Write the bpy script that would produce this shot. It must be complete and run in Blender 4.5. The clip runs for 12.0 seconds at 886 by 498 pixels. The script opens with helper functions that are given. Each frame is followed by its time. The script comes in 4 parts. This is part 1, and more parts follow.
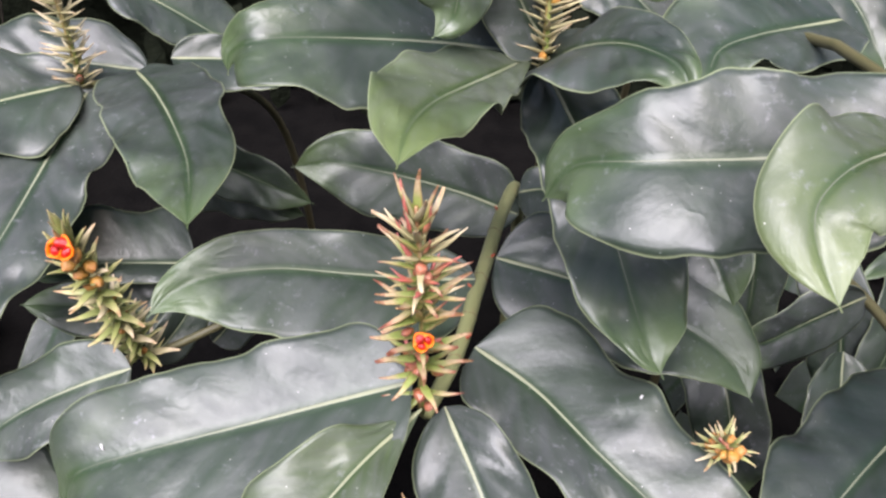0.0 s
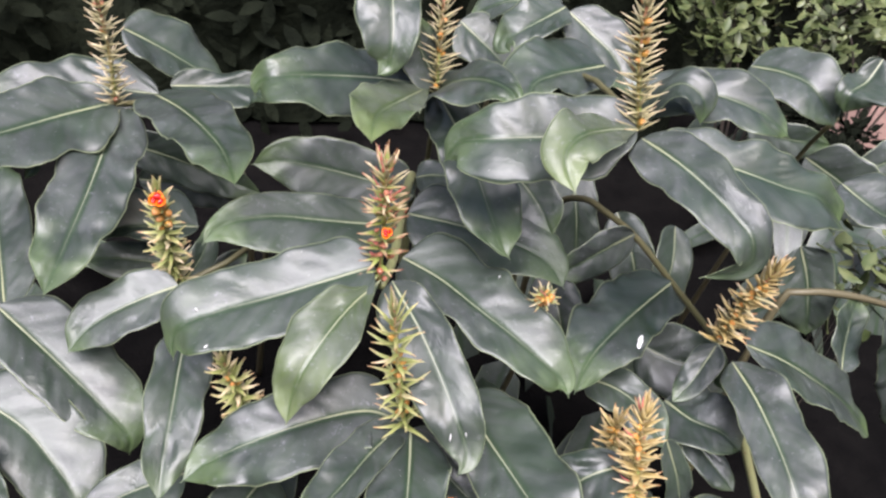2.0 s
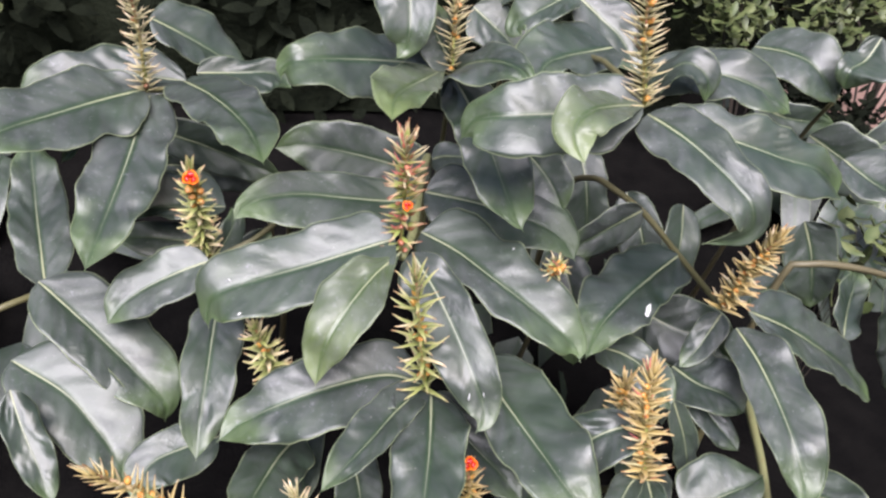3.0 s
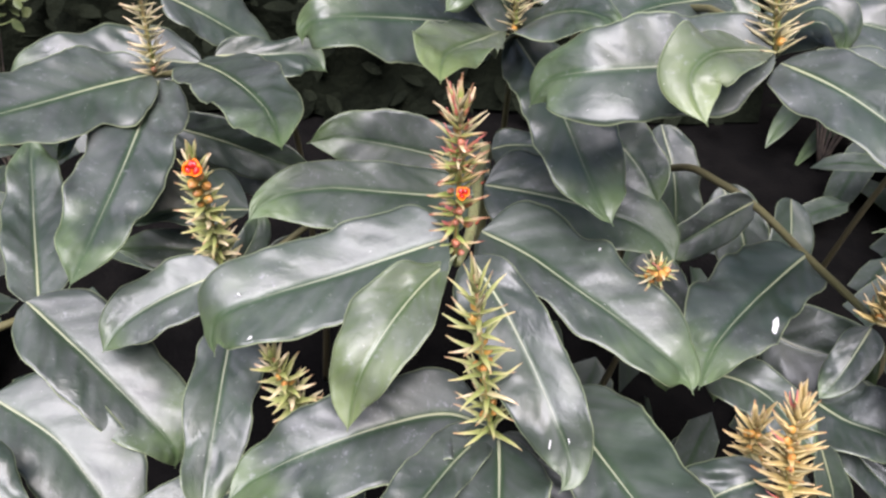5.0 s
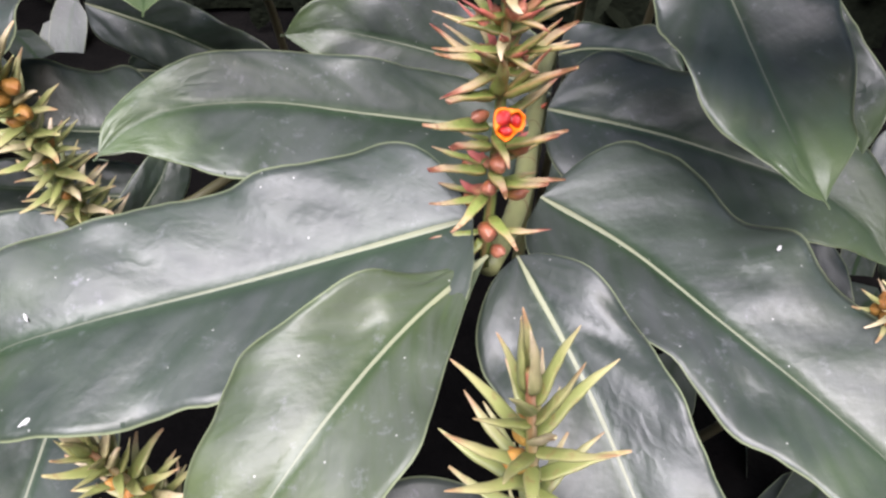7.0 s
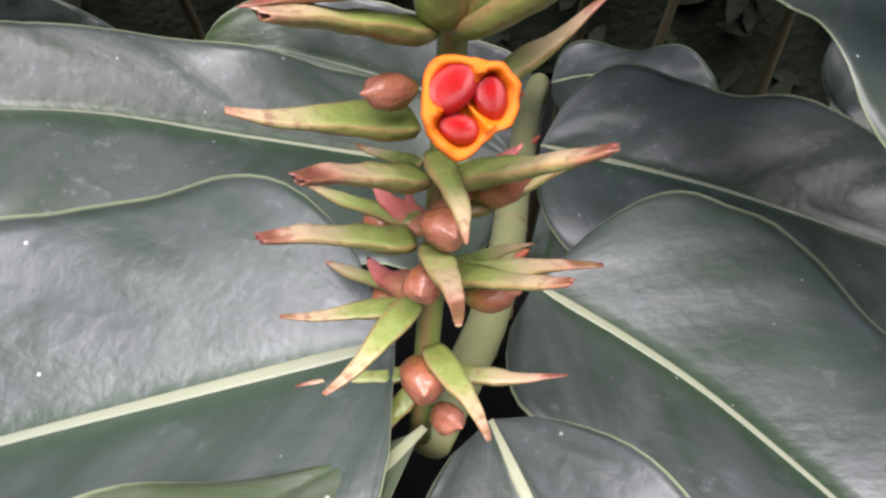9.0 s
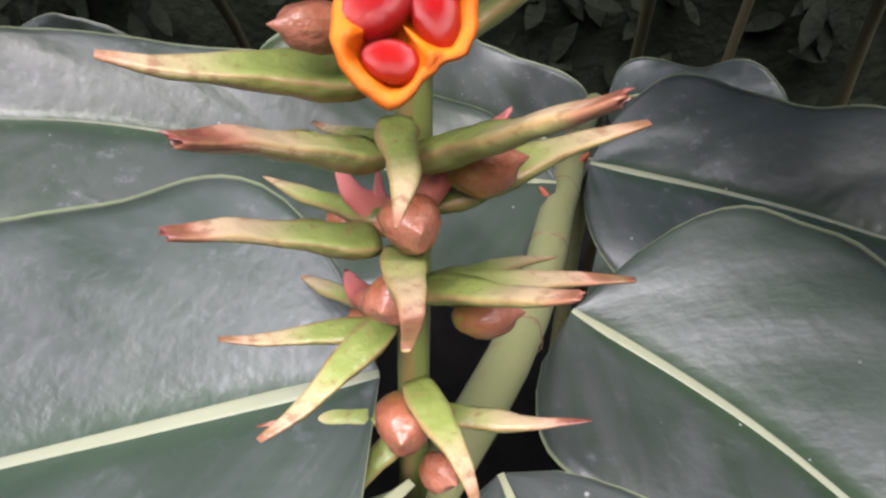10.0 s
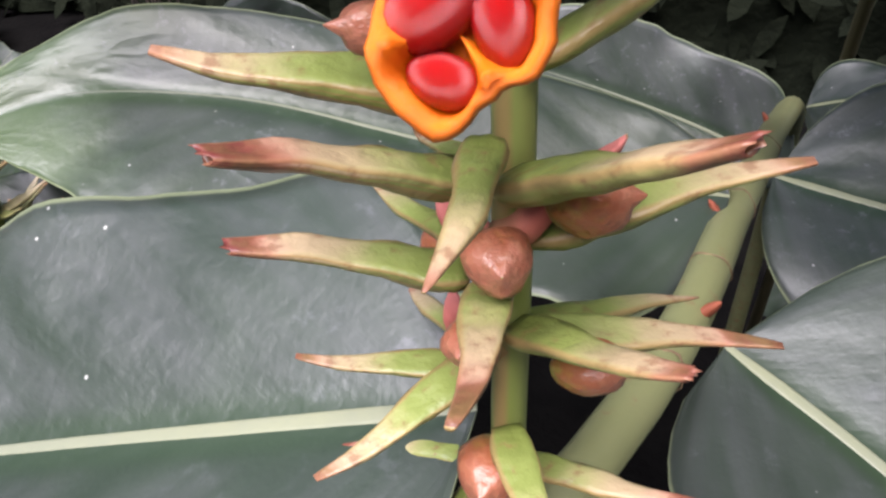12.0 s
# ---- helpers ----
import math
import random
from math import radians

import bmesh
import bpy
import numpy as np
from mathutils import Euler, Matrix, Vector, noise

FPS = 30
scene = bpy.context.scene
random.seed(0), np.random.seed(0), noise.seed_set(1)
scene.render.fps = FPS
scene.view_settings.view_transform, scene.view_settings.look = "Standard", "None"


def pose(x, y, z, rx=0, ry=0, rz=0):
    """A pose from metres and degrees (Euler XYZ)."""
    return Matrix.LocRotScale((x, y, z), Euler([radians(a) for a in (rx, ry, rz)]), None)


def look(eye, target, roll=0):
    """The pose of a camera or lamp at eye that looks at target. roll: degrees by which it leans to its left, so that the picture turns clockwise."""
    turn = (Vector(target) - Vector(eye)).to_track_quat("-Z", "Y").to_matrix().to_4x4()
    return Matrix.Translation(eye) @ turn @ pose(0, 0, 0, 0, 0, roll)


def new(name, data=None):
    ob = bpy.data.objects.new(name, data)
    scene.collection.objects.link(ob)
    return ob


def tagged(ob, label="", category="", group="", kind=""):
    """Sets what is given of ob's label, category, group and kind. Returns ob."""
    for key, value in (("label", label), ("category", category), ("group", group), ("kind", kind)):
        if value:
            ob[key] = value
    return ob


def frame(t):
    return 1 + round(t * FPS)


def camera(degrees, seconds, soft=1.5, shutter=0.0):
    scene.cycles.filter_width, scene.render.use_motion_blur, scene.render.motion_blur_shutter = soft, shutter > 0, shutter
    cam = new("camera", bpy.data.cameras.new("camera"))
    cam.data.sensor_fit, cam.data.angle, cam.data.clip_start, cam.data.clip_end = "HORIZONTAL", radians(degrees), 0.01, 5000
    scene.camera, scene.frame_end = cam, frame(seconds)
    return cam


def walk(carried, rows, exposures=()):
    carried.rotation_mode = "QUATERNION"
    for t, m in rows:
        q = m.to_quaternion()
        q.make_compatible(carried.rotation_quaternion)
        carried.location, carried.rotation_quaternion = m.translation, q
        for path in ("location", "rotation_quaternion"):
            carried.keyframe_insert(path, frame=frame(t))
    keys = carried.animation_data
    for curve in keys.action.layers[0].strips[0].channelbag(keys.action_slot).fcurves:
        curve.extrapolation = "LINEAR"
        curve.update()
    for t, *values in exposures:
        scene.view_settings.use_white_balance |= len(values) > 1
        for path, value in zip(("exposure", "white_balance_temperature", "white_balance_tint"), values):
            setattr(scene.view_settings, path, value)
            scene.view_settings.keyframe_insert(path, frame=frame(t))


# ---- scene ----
cam = camera(58.6, 12.0, soft=2.5)
PATH = [
    (0, (0.058, 0.187, 1.470), (-0.010, 1.749, 0.222), 3.0),
    (0.1, (0.030, 0.133, 1.490), (0.040, 1.729, 0.289), 5.5),
    (0.2, (0.026, 0.057, 1.514), (-0.063, 1.694, 0.372), 2.8),
    (0.3, (-0.002, 0.010, 1.540), (-0.015, 1.622, 0.351), 4.3),
    (0.4, (-0.012, -0.032, 1.568), (0.080, 1.565, 0.370), 5.5),
    (0.5, (-0.011, -0.077, 1.572), (0.058, 1.545, 0.404), 5.2),
    (0.8, (-0.022, -0.158, 1.639), (0.092, 1.427, 0.424), 4.1),
    (1, (-0.026, -0.194, 1.661), (0.153, 1.406, 0.474), 4.6),
    (1.5, (-0.034, -0.254, 1.691), (0.189, 1.366, 0.54), 5.9),
    (2, (-0.036, -0.319, 1.7), (0.224, 1.283, 0.53), 8.2),
    (2.5, (-0.04, -0.353, 1.706), (0.247, 1.213, 0.495), 8.3),
    (2.8, (-0.044, -0.396, 1.699), (0.177, 1.177, 0.484), 6.4),
    (3, (-0.053, -0.393, 1.716), (0.179, 1.198, 0.526), 7.1),
    (3.2, (-0.058, -0.403, 1.72), (0.193, 1.207, 0.56), 7.4),
    (4.8, (-0.045, -0.225, 1.573), (0.169, 1.432, 0.475), 7.1),
    (5, (-0.029, -0.178, 1.532), (0.052, 1.444, 0.366), 2.7),
    (5.5, (0.019, -0.046, 1.446), (0.072, 1.524, 0.208), 2.6),
    (6, (0.042, 0.101, 1.371), (-0.005, 1.612, 0.062), 3.9),
    (6.5, (0.056, 0.203, 1.325), (-0.066, 1.691, -0.006), 3.9),
    (7, (0.006, 0.274, 1.255), (-0.013, 1.78, -0.061), 3.3),
    (7.2, (-0.029, 0.317, 1.224), (0.247, 1.848, -0.032), 6.4),
    (8.8, (0.015, 0.469, 1.123), (0.153, 2.045, -0.101), 9.0),
    (9, (0.026, 0.484, 1.111), (0.052, 2.083, -0.09), 5.7),
    (9.5, (0.034, 0.507, 1.087), (-0.006, 2.14, -0.067), 5.4),
    (10, (0.042, 0.514, 1.084), (-0.103, 2.151, -0.056), 2.6),
    (10.5, (0.04, 0.524, 1.091), (-0.129, 2.191, -0.001), 4.4),
    (11, (0.039, 0.536, 1.087), (-0.19, 2.205, 0.01), 3.5),
    (11.5, (0.049, 0.534, 1.079), (-0.324, 2.155, -0.032), 2.6),
    (12, (0.05, 0.535, 1.08), (-0.513, 2.052, -0.096), -0.7),
]
EXPOSURES = [(0, 2.56), (1, 2.62), (3, 2.62), (5.5, 2.66), (6.5, 2.51), (9, 2.5), (10.5, 2.57), (11.5, 2.54), (12, 2.5)]
walk(cam, [(t, look(eye, target, roll)) for t, eye, target, roll in PATH], EXPOSURES)

# world and sun: a bright overcast sky
world = bpy.data.worlds.new("overcast_sky")
scene.world = world
world.use_nodes = True
wn = world.node_tree.nodes
sky = wn.new("ShaderNodeTexSky")
sky.sky_type = "NISHITA"
sky.sun_disc = False
sky.sun_elevation, sky.sun_rotation = radians(60), radians(160)
sky.air_density, sky.dust_density, sky.ozone_density = 1.0, 4.0, 0.6
world.node_tree.links.new(sky.outputs["Color"], wn["Background"].inputs["Color"])
wn["Background"].inputs["Strength"].default_value = 0.04
sun = new("sun", bpy.data.lights.new("sun", "SUN"))
sun.data.energy, sun.data.angle, sun.data.color = 1.88, radians(46), (0.96, 0.9, 1.0)
sun.matrix_world = look((-0.5, -1.15, 3.85), (0, 0.7, 0.9))


# ---- materials ----
def material(name, rough=0.5, spec=0.5):
    m = bpy.data.materials.new(name)
    m.use_nodes = True
    b = m.node_tree.nodes["Principled BSDF"]
    b.inputs["Roughness"].default_value = rough
    b.inputs["Specular IOR Level"].default_value = spec
    return m, m.node_tree.nodes, m.node_tree.links, b


def put(links, a, b):
    links.new(a, b)


def mathn(nodes, links, op, a, b=None, clamp=False):
    n = nodes.new("ShaderNodeMath")
    n.operation, n.use_clamp = op, clamp
    for i, v in enumerate((a, b)):
        if v is None:
            continue
        if isinstance(v, (int, float)):
            n.inputs[i].default_value = v
        else:
            links.new(v, n.inputs[i])
    return n.outputs[0]


def ramp(nodes, links, fac, lo, hi, to_lo=0.0, to_hi=1.0):
    n = nodes.new("ShaderNodeMapRange")
    n.interpolation_type = "SMOOTHSTEP"
    links.new(fac, n.inputs["Value"])
    for key, v in (("From Min", lo), ("From Max", hi), ("To Min", to_lo), ("To Max", to_hi)):
        n.inputs[key].default_value = v
    return n.outputs["Result"]


def mixc(nodes, links, fac, a, b):
    n = nodes.new("ShaderNodeMix")
    n.data_type = "RGBA"
    if isinstance(fac, (int, float)):
        n.inputs["Factor"].default_value = fac
    else:
        links.new(fac, n.inputs["Factor"])
    for key, v in (("A", a), ("B", b)):
        sock = [i for i in n.inputs if i.name == key and i.type == "RGBA"][0]
        if isinstance(v, tuple):
            sock.default_value = (*v, 1)
        else:
            links.new(v, sock)
    return [o for o in n.outputs if o.type == "RGBA"][0]


def noise_tex(nodes, links, scale, detail=3.0, vector=None, rough=0.5):
    n = nodes.new("ShaderNodeTexNoise")
    n.inputs["Scale"].default_value, n.inputs["Detail"].default_value, n.inputs["Roughness"].default_value = scale, detail, rough
    if vector is None:
        vector = nodes.new("ShaderNodeTexCoord").outputs["Object"]
    links.new(vector, n.inputs["Vector"])
    return n.outputs["Fac"]


def bump(nodes, links, b, height, strength, distance):
    n = nodes.new("ShaderNodeBump")
    n.inputs["Strength"].default_value, n.inputs["Distance"].default_value = strength, distance
    links.new(height, n.inputs["Height"])
    links.new(n.outputs["Normal"], b.inputs["Normal"])


def leaf_material(name, dark, light, tip, tip_from, bloom_sheen=0.3):
    """Waxy ginger leaf: u runs across the blade, v from base to tip."""
    m, nodes, links, b = material(name, 0.4, 0.52)
    uv = nodes.new("ShaderNodeUVMap").outputs["UV"]
    sep = nodes.new("ShaderNodeSeparateXYZ")
    links.new(uv, sep.inputs[0])
    u, v = sep.outputs["X"], sep.outputs["Y"]
    rnd = nodes.new("ShaderNodeObjectInfo").outputs["Random"]

    def stretched(x, y):
        """The blade's own coordinates, stretched along the rib and shifted leaf by leaf."""
        s = nodes.new("ShaderNodeVectorMath")
        s.operation = "MULTIPLY"
        links.new(uv, s.inputs[0])
        s.inputs[1].default_value = (x, y, 1.0)
        a = nodes.new("ShaderNodeVectorMath")
        a.operation = "ADD"
        links.new(s.outputs[0], a.inputs[0])
        c = nodes.new("ShaderNodeCombineXYZ")
        links.new(mathn(nodes, links, "MULTIPLY", rnd, 37.0), c.inputs["Z"])
        links.new(c.outputs[0], a.inputs[1])
        return a.outputs[0]

    d = mathn(nodes, links, "MULTIPLY", mathn(nodes, links, "ABSOLUTE", mathn(nodes, links, "SUBTRACT", u, 0.5)), 2.0)
    big = noise_tex(nodes, links, 14.0, 3.0)
    fine = noise_tex(nodes, links, 160.0, 3.0)
    tone = mathn(nodes, links, "ADD", ramp(nodes, links, big, 0.35, 0.68), mathn(nodes, links, "MULTIPLY", mathn(nodes, links, "SUBTRACT", rnd, 0.5), 0.8), True)
    col = mixc(nodes, links, tone, dark, light)
    # side veins sweep from the rib to the margin
    ang = mathn(nodes, links, "MULTIPLY", mathn(nodes, links, "SUBTRACT", v, mathn(nodes, links, "MULTIPLY", d, 0.22)), 330.0)
    vein = mathn(nodes, links, "SINE", ang)
    col = mixc(nodes, links, ramp(nodes, links, vein, 0.3, 1.0, 0.0, 0.06), col, light)
    tipf = mathn(nodes, links, "MULTIPLY", ramp(nodes, links, mathn(nodes, links, "ADD", mathn(nodes, links, "ADD", v, mathn(nodes, links, "MULTIPLY", d, 0.07)), mathn(nodes, links, "MULTIPLY", mathn(nodes, links, "SUBTRACT", big, 0.5), 0.5)), tip_from, 1.1), 0.75)
    col = mixc(nodes, links, tipf, col, tip)
    # waxy bloom plus painted lilac sky sheen, rubbed off in streaks along the side veins and gone at the tip
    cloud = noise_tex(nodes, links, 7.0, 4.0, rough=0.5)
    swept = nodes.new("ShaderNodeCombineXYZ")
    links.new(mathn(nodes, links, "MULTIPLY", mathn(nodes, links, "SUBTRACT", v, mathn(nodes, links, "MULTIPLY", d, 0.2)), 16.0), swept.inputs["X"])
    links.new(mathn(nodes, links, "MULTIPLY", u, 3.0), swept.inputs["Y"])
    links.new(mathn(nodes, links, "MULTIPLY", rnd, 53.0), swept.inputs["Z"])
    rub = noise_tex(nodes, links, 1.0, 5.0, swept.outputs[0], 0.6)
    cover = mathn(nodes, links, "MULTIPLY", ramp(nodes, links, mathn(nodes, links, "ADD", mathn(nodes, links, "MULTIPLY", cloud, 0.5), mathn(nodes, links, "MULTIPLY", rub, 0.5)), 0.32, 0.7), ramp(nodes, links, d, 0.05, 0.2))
    painted_sheen = mathn(nodes, links, "MULTIPLY", mathn(nodes, links, "MULTIPLY", cover, mathn(nodes, links, "SUBTRACT", 1.0, tipf)), bloom_sheen)
    col = mixc(nodes, links, painted_sheen, col, (0.15, 0.134, 0.172))
    scuff = mathn(nodes, links, "MULTIPLY", mathn(nodes, links, "MULTIPLY", ramp(nodes, links, noise_tex(nodes, links, 90.0, 6.0, rough=0.75), 0.55, 0.69), ramp(nodes, links, cloud, 0.42, 0.62)), 0.3)
    col = mixc(nodes, links, scuff, col, (0.26, 0.26, 0.29))
    # a greener channel beside the rib and a thin pale margin
    col = mixc(nodes, links, mathn(nodes, links, "MULTIPLY", ramp(nodes, links, d, 0.13, 0.05), 0.4), col, (0.02, 0.04, 0.015))
    col = mixc(nodes, links, ramp(nodes, links, d, 0.97, 0.995, 0.0, 0.7), col, (0.26, 0.3, 0.17))
    spot = nodes.new("ShaderNodeTexVoronoi")
    spot.inputs["Scale"].default_value = 150.0
    links.new(nodes.new("ShaderNodeTexCoord").outputs["Object"], spot.inputs["Vector"])
    cell = nodes.new("ShaderNodeSeparateXYZ")
    links.new(spot.outputs["Color"], cell.inputs[0])
    speck = mathn(nodes, links, "MULTIPLY", ramp(nodes, links, spot.outputs["Distance"], 0.11, 0.06), ramp(nodes, links, cell.outputs["X"], 0.9, 0.92))
    col = mixc(nodes, links, mathn(nodes, links, "MULTIPLY", speck, 0.5), col, (0.6, 0.6, 0.56))
    links.new(col, b.inputs["Base Color"])
    links.new(mathn(nodes, links, "ADD", ramp(nodes, links, cover, 0.0, 1.0, 0.36, 0.5), mathn(nodes, links, "MULTIPLY", mathn(nodes, links, "SUBTRACT", fine, 0.5), 0.1)), b.inputs["Roughness"])
    # soft pleats along the rib and sharper creases in patches
    pleat = noise_tex(nodes, links, 1.5, 1.5, stretched(2.2, 4.2))
    ridge = mathn(nodes, links, "SUBTRACT", 1.0, mathn(nodes, links, "MULTIPLY", mathn(nodes, links, "ABSOLUTE", mathn(nodes, links, "SUBTRACT", noise_tex(nodes, links, 1.0, 2.0, stretched(6.0, 11.0)), 0.5)), 9.0), True)
    patch = ramp(nodes, links, noise_tex(nodes, links, 1.0, 2.0, stretched(2.0, 4.0)), 0.5, 0.68)
    crease = mathn(nodes, links, "MULTIPLY", mathn(nodes, links, "MULTIPLY", ridge, patch), 1.1)
    height = mathn(nodes, links, "ADD", mathn(nodes, links, "MULTIPLY", mathn(nodes, links, "ADD", mathn(nodes, links, "MULTIPLY", pleat, 2.6), crease), ramp(nodes, links, v, 0.04, 0.4)), mathn(nodes, links, "ADD", mathn(nodes, links, "MULTIPLY", vein, 0.012), mathn(nodes, links, "ADD", mathn(nodes, links, "MULTIPLY", fine, 0.9), mathn(nodes, links, "MULTIPLY", noise_tex(nodes, links, 48.0, 4.0, rough=0.6), 1.6))))
    # small dents and scratches of an old leaf, along the side veins
    dents = noise_tex(nodes, links, 3.2, 5.0, swept.outputs[0], 0.65)
    height = mathn(nodes, links, "ADD", height, mathn(nodes, links, "MULTIPLY", dents, 0.6))
    bump(nodes, links, b, height, 0.5, 0.0006)
    # a little light comes through the blade
    tr = nodes.new("ShaderNodeBsdfTranslucent")
    links.new(mixc(nodes, links, 0.5, col, (0.12, 0.2, 0.03)), tr.inputs["Color"])
    mix = nodes.new("ShaderNodeMixShader")
    mix.inputs[0].default_value = 0.1
    links.new(b.outputs[0], mix.inputs[1])
    links.new(tr.outputs[0], mix.inputs[2])
    links.new(mix.outputs[0], nodes["Material Output"].inputs["Surface"])
    return m


def graded_material(name, stops, rough, spec=0.4, mottling=0.25, scale=180.0, bump_depth=0.0004, lips=0.0, lip_colour=(0.42, 0.38, 0.2), blemish=0.0, inner=0.0):
    """Colour runs along v through the stops, mottled, each object a little different."""
    m, nodes, links, b = material(name, rough, spec)
    sep = nodes.new("ShaderNodeSeparateXYZ")
    links.new(nodes.new("ShaderNodeUVMap").outputs["UV"], sep.inputs[0])
    n = noise_tex(nodes, links, scale, 4.0)
    rnd = nodes.new("ShaderNodeObjectInfo").outputs["Random"]
    v = mathn(nodes, links, "ADD", sep.outputs["Y"], mathn(nodes, links, "ADD", mathn(nodes, links, "MULTIPLY", mathn(nodes, links, "SUBTRACT", n, 0.5), mottling), mathn(nodes, links, "MULTIPLY", mathn(nodes, links, "SUBTRACT", rnd, 0.5), 0.3)))
    cr = nodes.new("ShaderNodeValToRGB")
    el = cr.color_ramp.elements
    while len(el) < len(stops):
        el.new(0.5)
    for e, (p, c) in zip(el, stops):
        e.position, e.color = p, (*c, 1)
    links.new(v, cr.inputs[0])
    col = mixc(nodes, links, ramp(nodes, links, n, 0.4, 0.7, 0.0, 0.25), cr.outputs["Color"], stops[1][1])
    if lips:
        edge = mathn(nodes, links, "ABSOLUTE", mathn(nodes, links, "COSINE", mathn(nodes, links, "MULTIPLY", sep.outputs["X"], 6.2832)))
        col = mixc(nodes, links, ramp(nodes, links, edge, 0.8, 1.0, 0.0, lips), col, lip_colour)
    if inner:
        # the open upper face dries pale pink towards the tip
        up = mathn(nodes, links, "SINE", mathn(nodes, links, "MULTIPLY", sep.outputs["X"], 6.2832))
        col = mixc(nodes, links, mathn(nodes, links, "MULTIPLY", ramp(nodes, links, up, 0.1, 0.8, 0.0, inner), mathn(nodes, links, "MULTIPLY", ramp(nodes, links, v, 0.3, 0.7), ramp(nodes, links, v, 0.95, 0.8))), col, (0.38, 0.26, 0.19))
    if blemish:
        mark = ramp(nodes, links, mathn(nodes, links, "ADD", noise_tex(nodes, links, scale * 1.7, 5.0, rough=0.7), mathn(nodes, links, "MULTIPLY", v, 0.09)), 0.58, 0.72, 0.0, blemish)
        col = mixc(nodes, links, mark, col, (0.17, 0.075, 0.04))
    links.new(col, b.inputs["Base Color"])
    bump(nodes, links, b, n, 0.5, bump_depth)
    return m


def plain_material(name, a, b2, rough, scale, spec=0.4, depth=0.0005):
    m, nodes, links, b = material(name, rough, spec)
    n = noise_tex(nodes, links, scale, 5.0, rough=0.6)
    n2 = noise_tex(nodes, links, scale * 7, 3.0)
    rnd = nodes.new("ShaderNodeObjectInfo").outputs["Random"]
    f = mathn(nodes, links, "ADD", ramp(nodes, links, n, 0.3, 0.7), mathn(nodes, links, "MULTIPLY", mathn(nodes, links, "SUBTRACT", rnd, 0.5), 0.5), True)
    links.new(mixc(nodes, links, f, a, b2), b.inputs["Base Color"])
    bump(nodes, links, b, mathn(nodes, links, "ADD", n, n2), 0.5, depth)
    return m


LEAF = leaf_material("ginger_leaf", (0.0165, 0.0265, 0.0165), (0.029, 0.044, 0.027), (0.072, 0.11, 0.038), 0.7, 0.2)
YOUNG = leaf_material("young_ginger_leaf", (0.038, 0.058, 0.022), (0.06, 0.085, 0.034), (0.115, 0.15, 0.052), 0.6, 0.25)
RIB = graded_material("leaf_rib", [(0.0, (0.2, 0.21, 0.125)), (0.45, (0.165, 0.178, 0.122)), (0.95, (0.05, 0.06, 0.042))], 0.45)
STEM = graded_material("ginger_stem", [(0.0, (0.17, 0.18, 0.08)), (0.5, (0.2, 0.205, 0.1)), (1.0, (0.1, 0.11, 0.045))], 0.45, scale=60.0, blemish=0.6, mottling=0.5)
OLIVE = graded_material("dull_stem", [(0.0, (0.085, 0.08, 0.035)), (0.5, (0.095, 0.083, 0.045)), (1.0, (0.05, 0.042, 0.022))], 0.5, scale=60.0)
TWIG = plain_material("brown_twig", (0.018, 0.014, 0.011), (0.05, 0.038, 0.028), 0.8, 40.0)
SCAR = plain_material("leaf_scar", (0.2, 0.035, 0.02), (0.3, 0.09, 0.045), 0.5, 200.0)
HUSK = plain_material("papery_sheath_edge", (0.09, 0.055, 0.03), (0.2, 0.14, 0.075), 0.7, 150.0)
BRACT = graded_material("green_bract", [(0.0, (0.13, 0.16, 0.035)), (0.45, (0.2, 0.24, 0.065)), (0.75, (0.27, 0.245, 0.09)), (0.86, (0.26, 0.1, 0.06)), (0.98, (0.12, 0.028, 0.025))], 0.4, lips=0.55, lip_colour=(0.3, 0.15, 0.08), blemish=0.6, inner=0.62, mottling=0.35, scale=6.0, bump_depth=0.002)
DRY = graded_material("straw_bract", [(0.0, (0.17, 0.17, 0.07)), (0.5, (0.33, 0.29, 0.16)), (0.85, (0.52, 0.43, 0.3)), (1.0, (0.4, 0.27, 0.16))], 0.5, lips=0.6, blemish=0.3, scale=4.0, bump_depth=0.0012)
OLIVE_BRACT = graded_material("olive_bract", [(0.0, (0.11, 0.135, 0.035)), (0.5, (0.205, 0.225, 0.075)), (0.85, (0.34, 0.31, 0.15)), (1.0, (0.3, 0.18, 0.1))], 0.45, lips=0.25, blemish=0.4, scale=4.0, bump_depth=0.0012)
GOLD = graded_material("golden_bract", [(0.0, (0.17, 0.135, 0.04)), (0.5, (0.32, 0.235, 0.09)), (0.85, (0.43, 0.33, 0.17)), (1.0, (0.28, 0.13, 0.06))], 0.5, lips=0.4, blemish=0.4, scale=4.0, bump_depth=0.0012)
FRUIT = graded_material("brown_pink_capsule", [(0.0, (0.2, 0.19, 0.04)), (0.3, (0.26, 0.12, 0.035)), (0.55, (0.26, 0.08, 0.04)), (1.0, (0.33, 0.13, 0.085))], 0.32, 0.5, mottling=1.1, scale=3.4, bump_depth=0.0012, blemish=0.5)
AMBER = graded_material("amber_capsule", [(0.0, (0.26, 0.2, 0.05)), (0.5, (0.4, 0.215, 0.045)), (1.0, (0.34, 0.14, 0.04))], 0.36)
VALVE = graded_material("orange_capsule_valve", [(0.0, (0.5, 0.14, 0.015)), (0.5, (0.74, 0.15, 0.003)), (1.0, (0.78, 0.17, 0.004))], 0.38, scale=120.0)
SEED = plain_material("red_seed", (0.27, 0.004, 0.005), (0.38, 0.008, 0.008), 0.14, 90.0, 0.7)
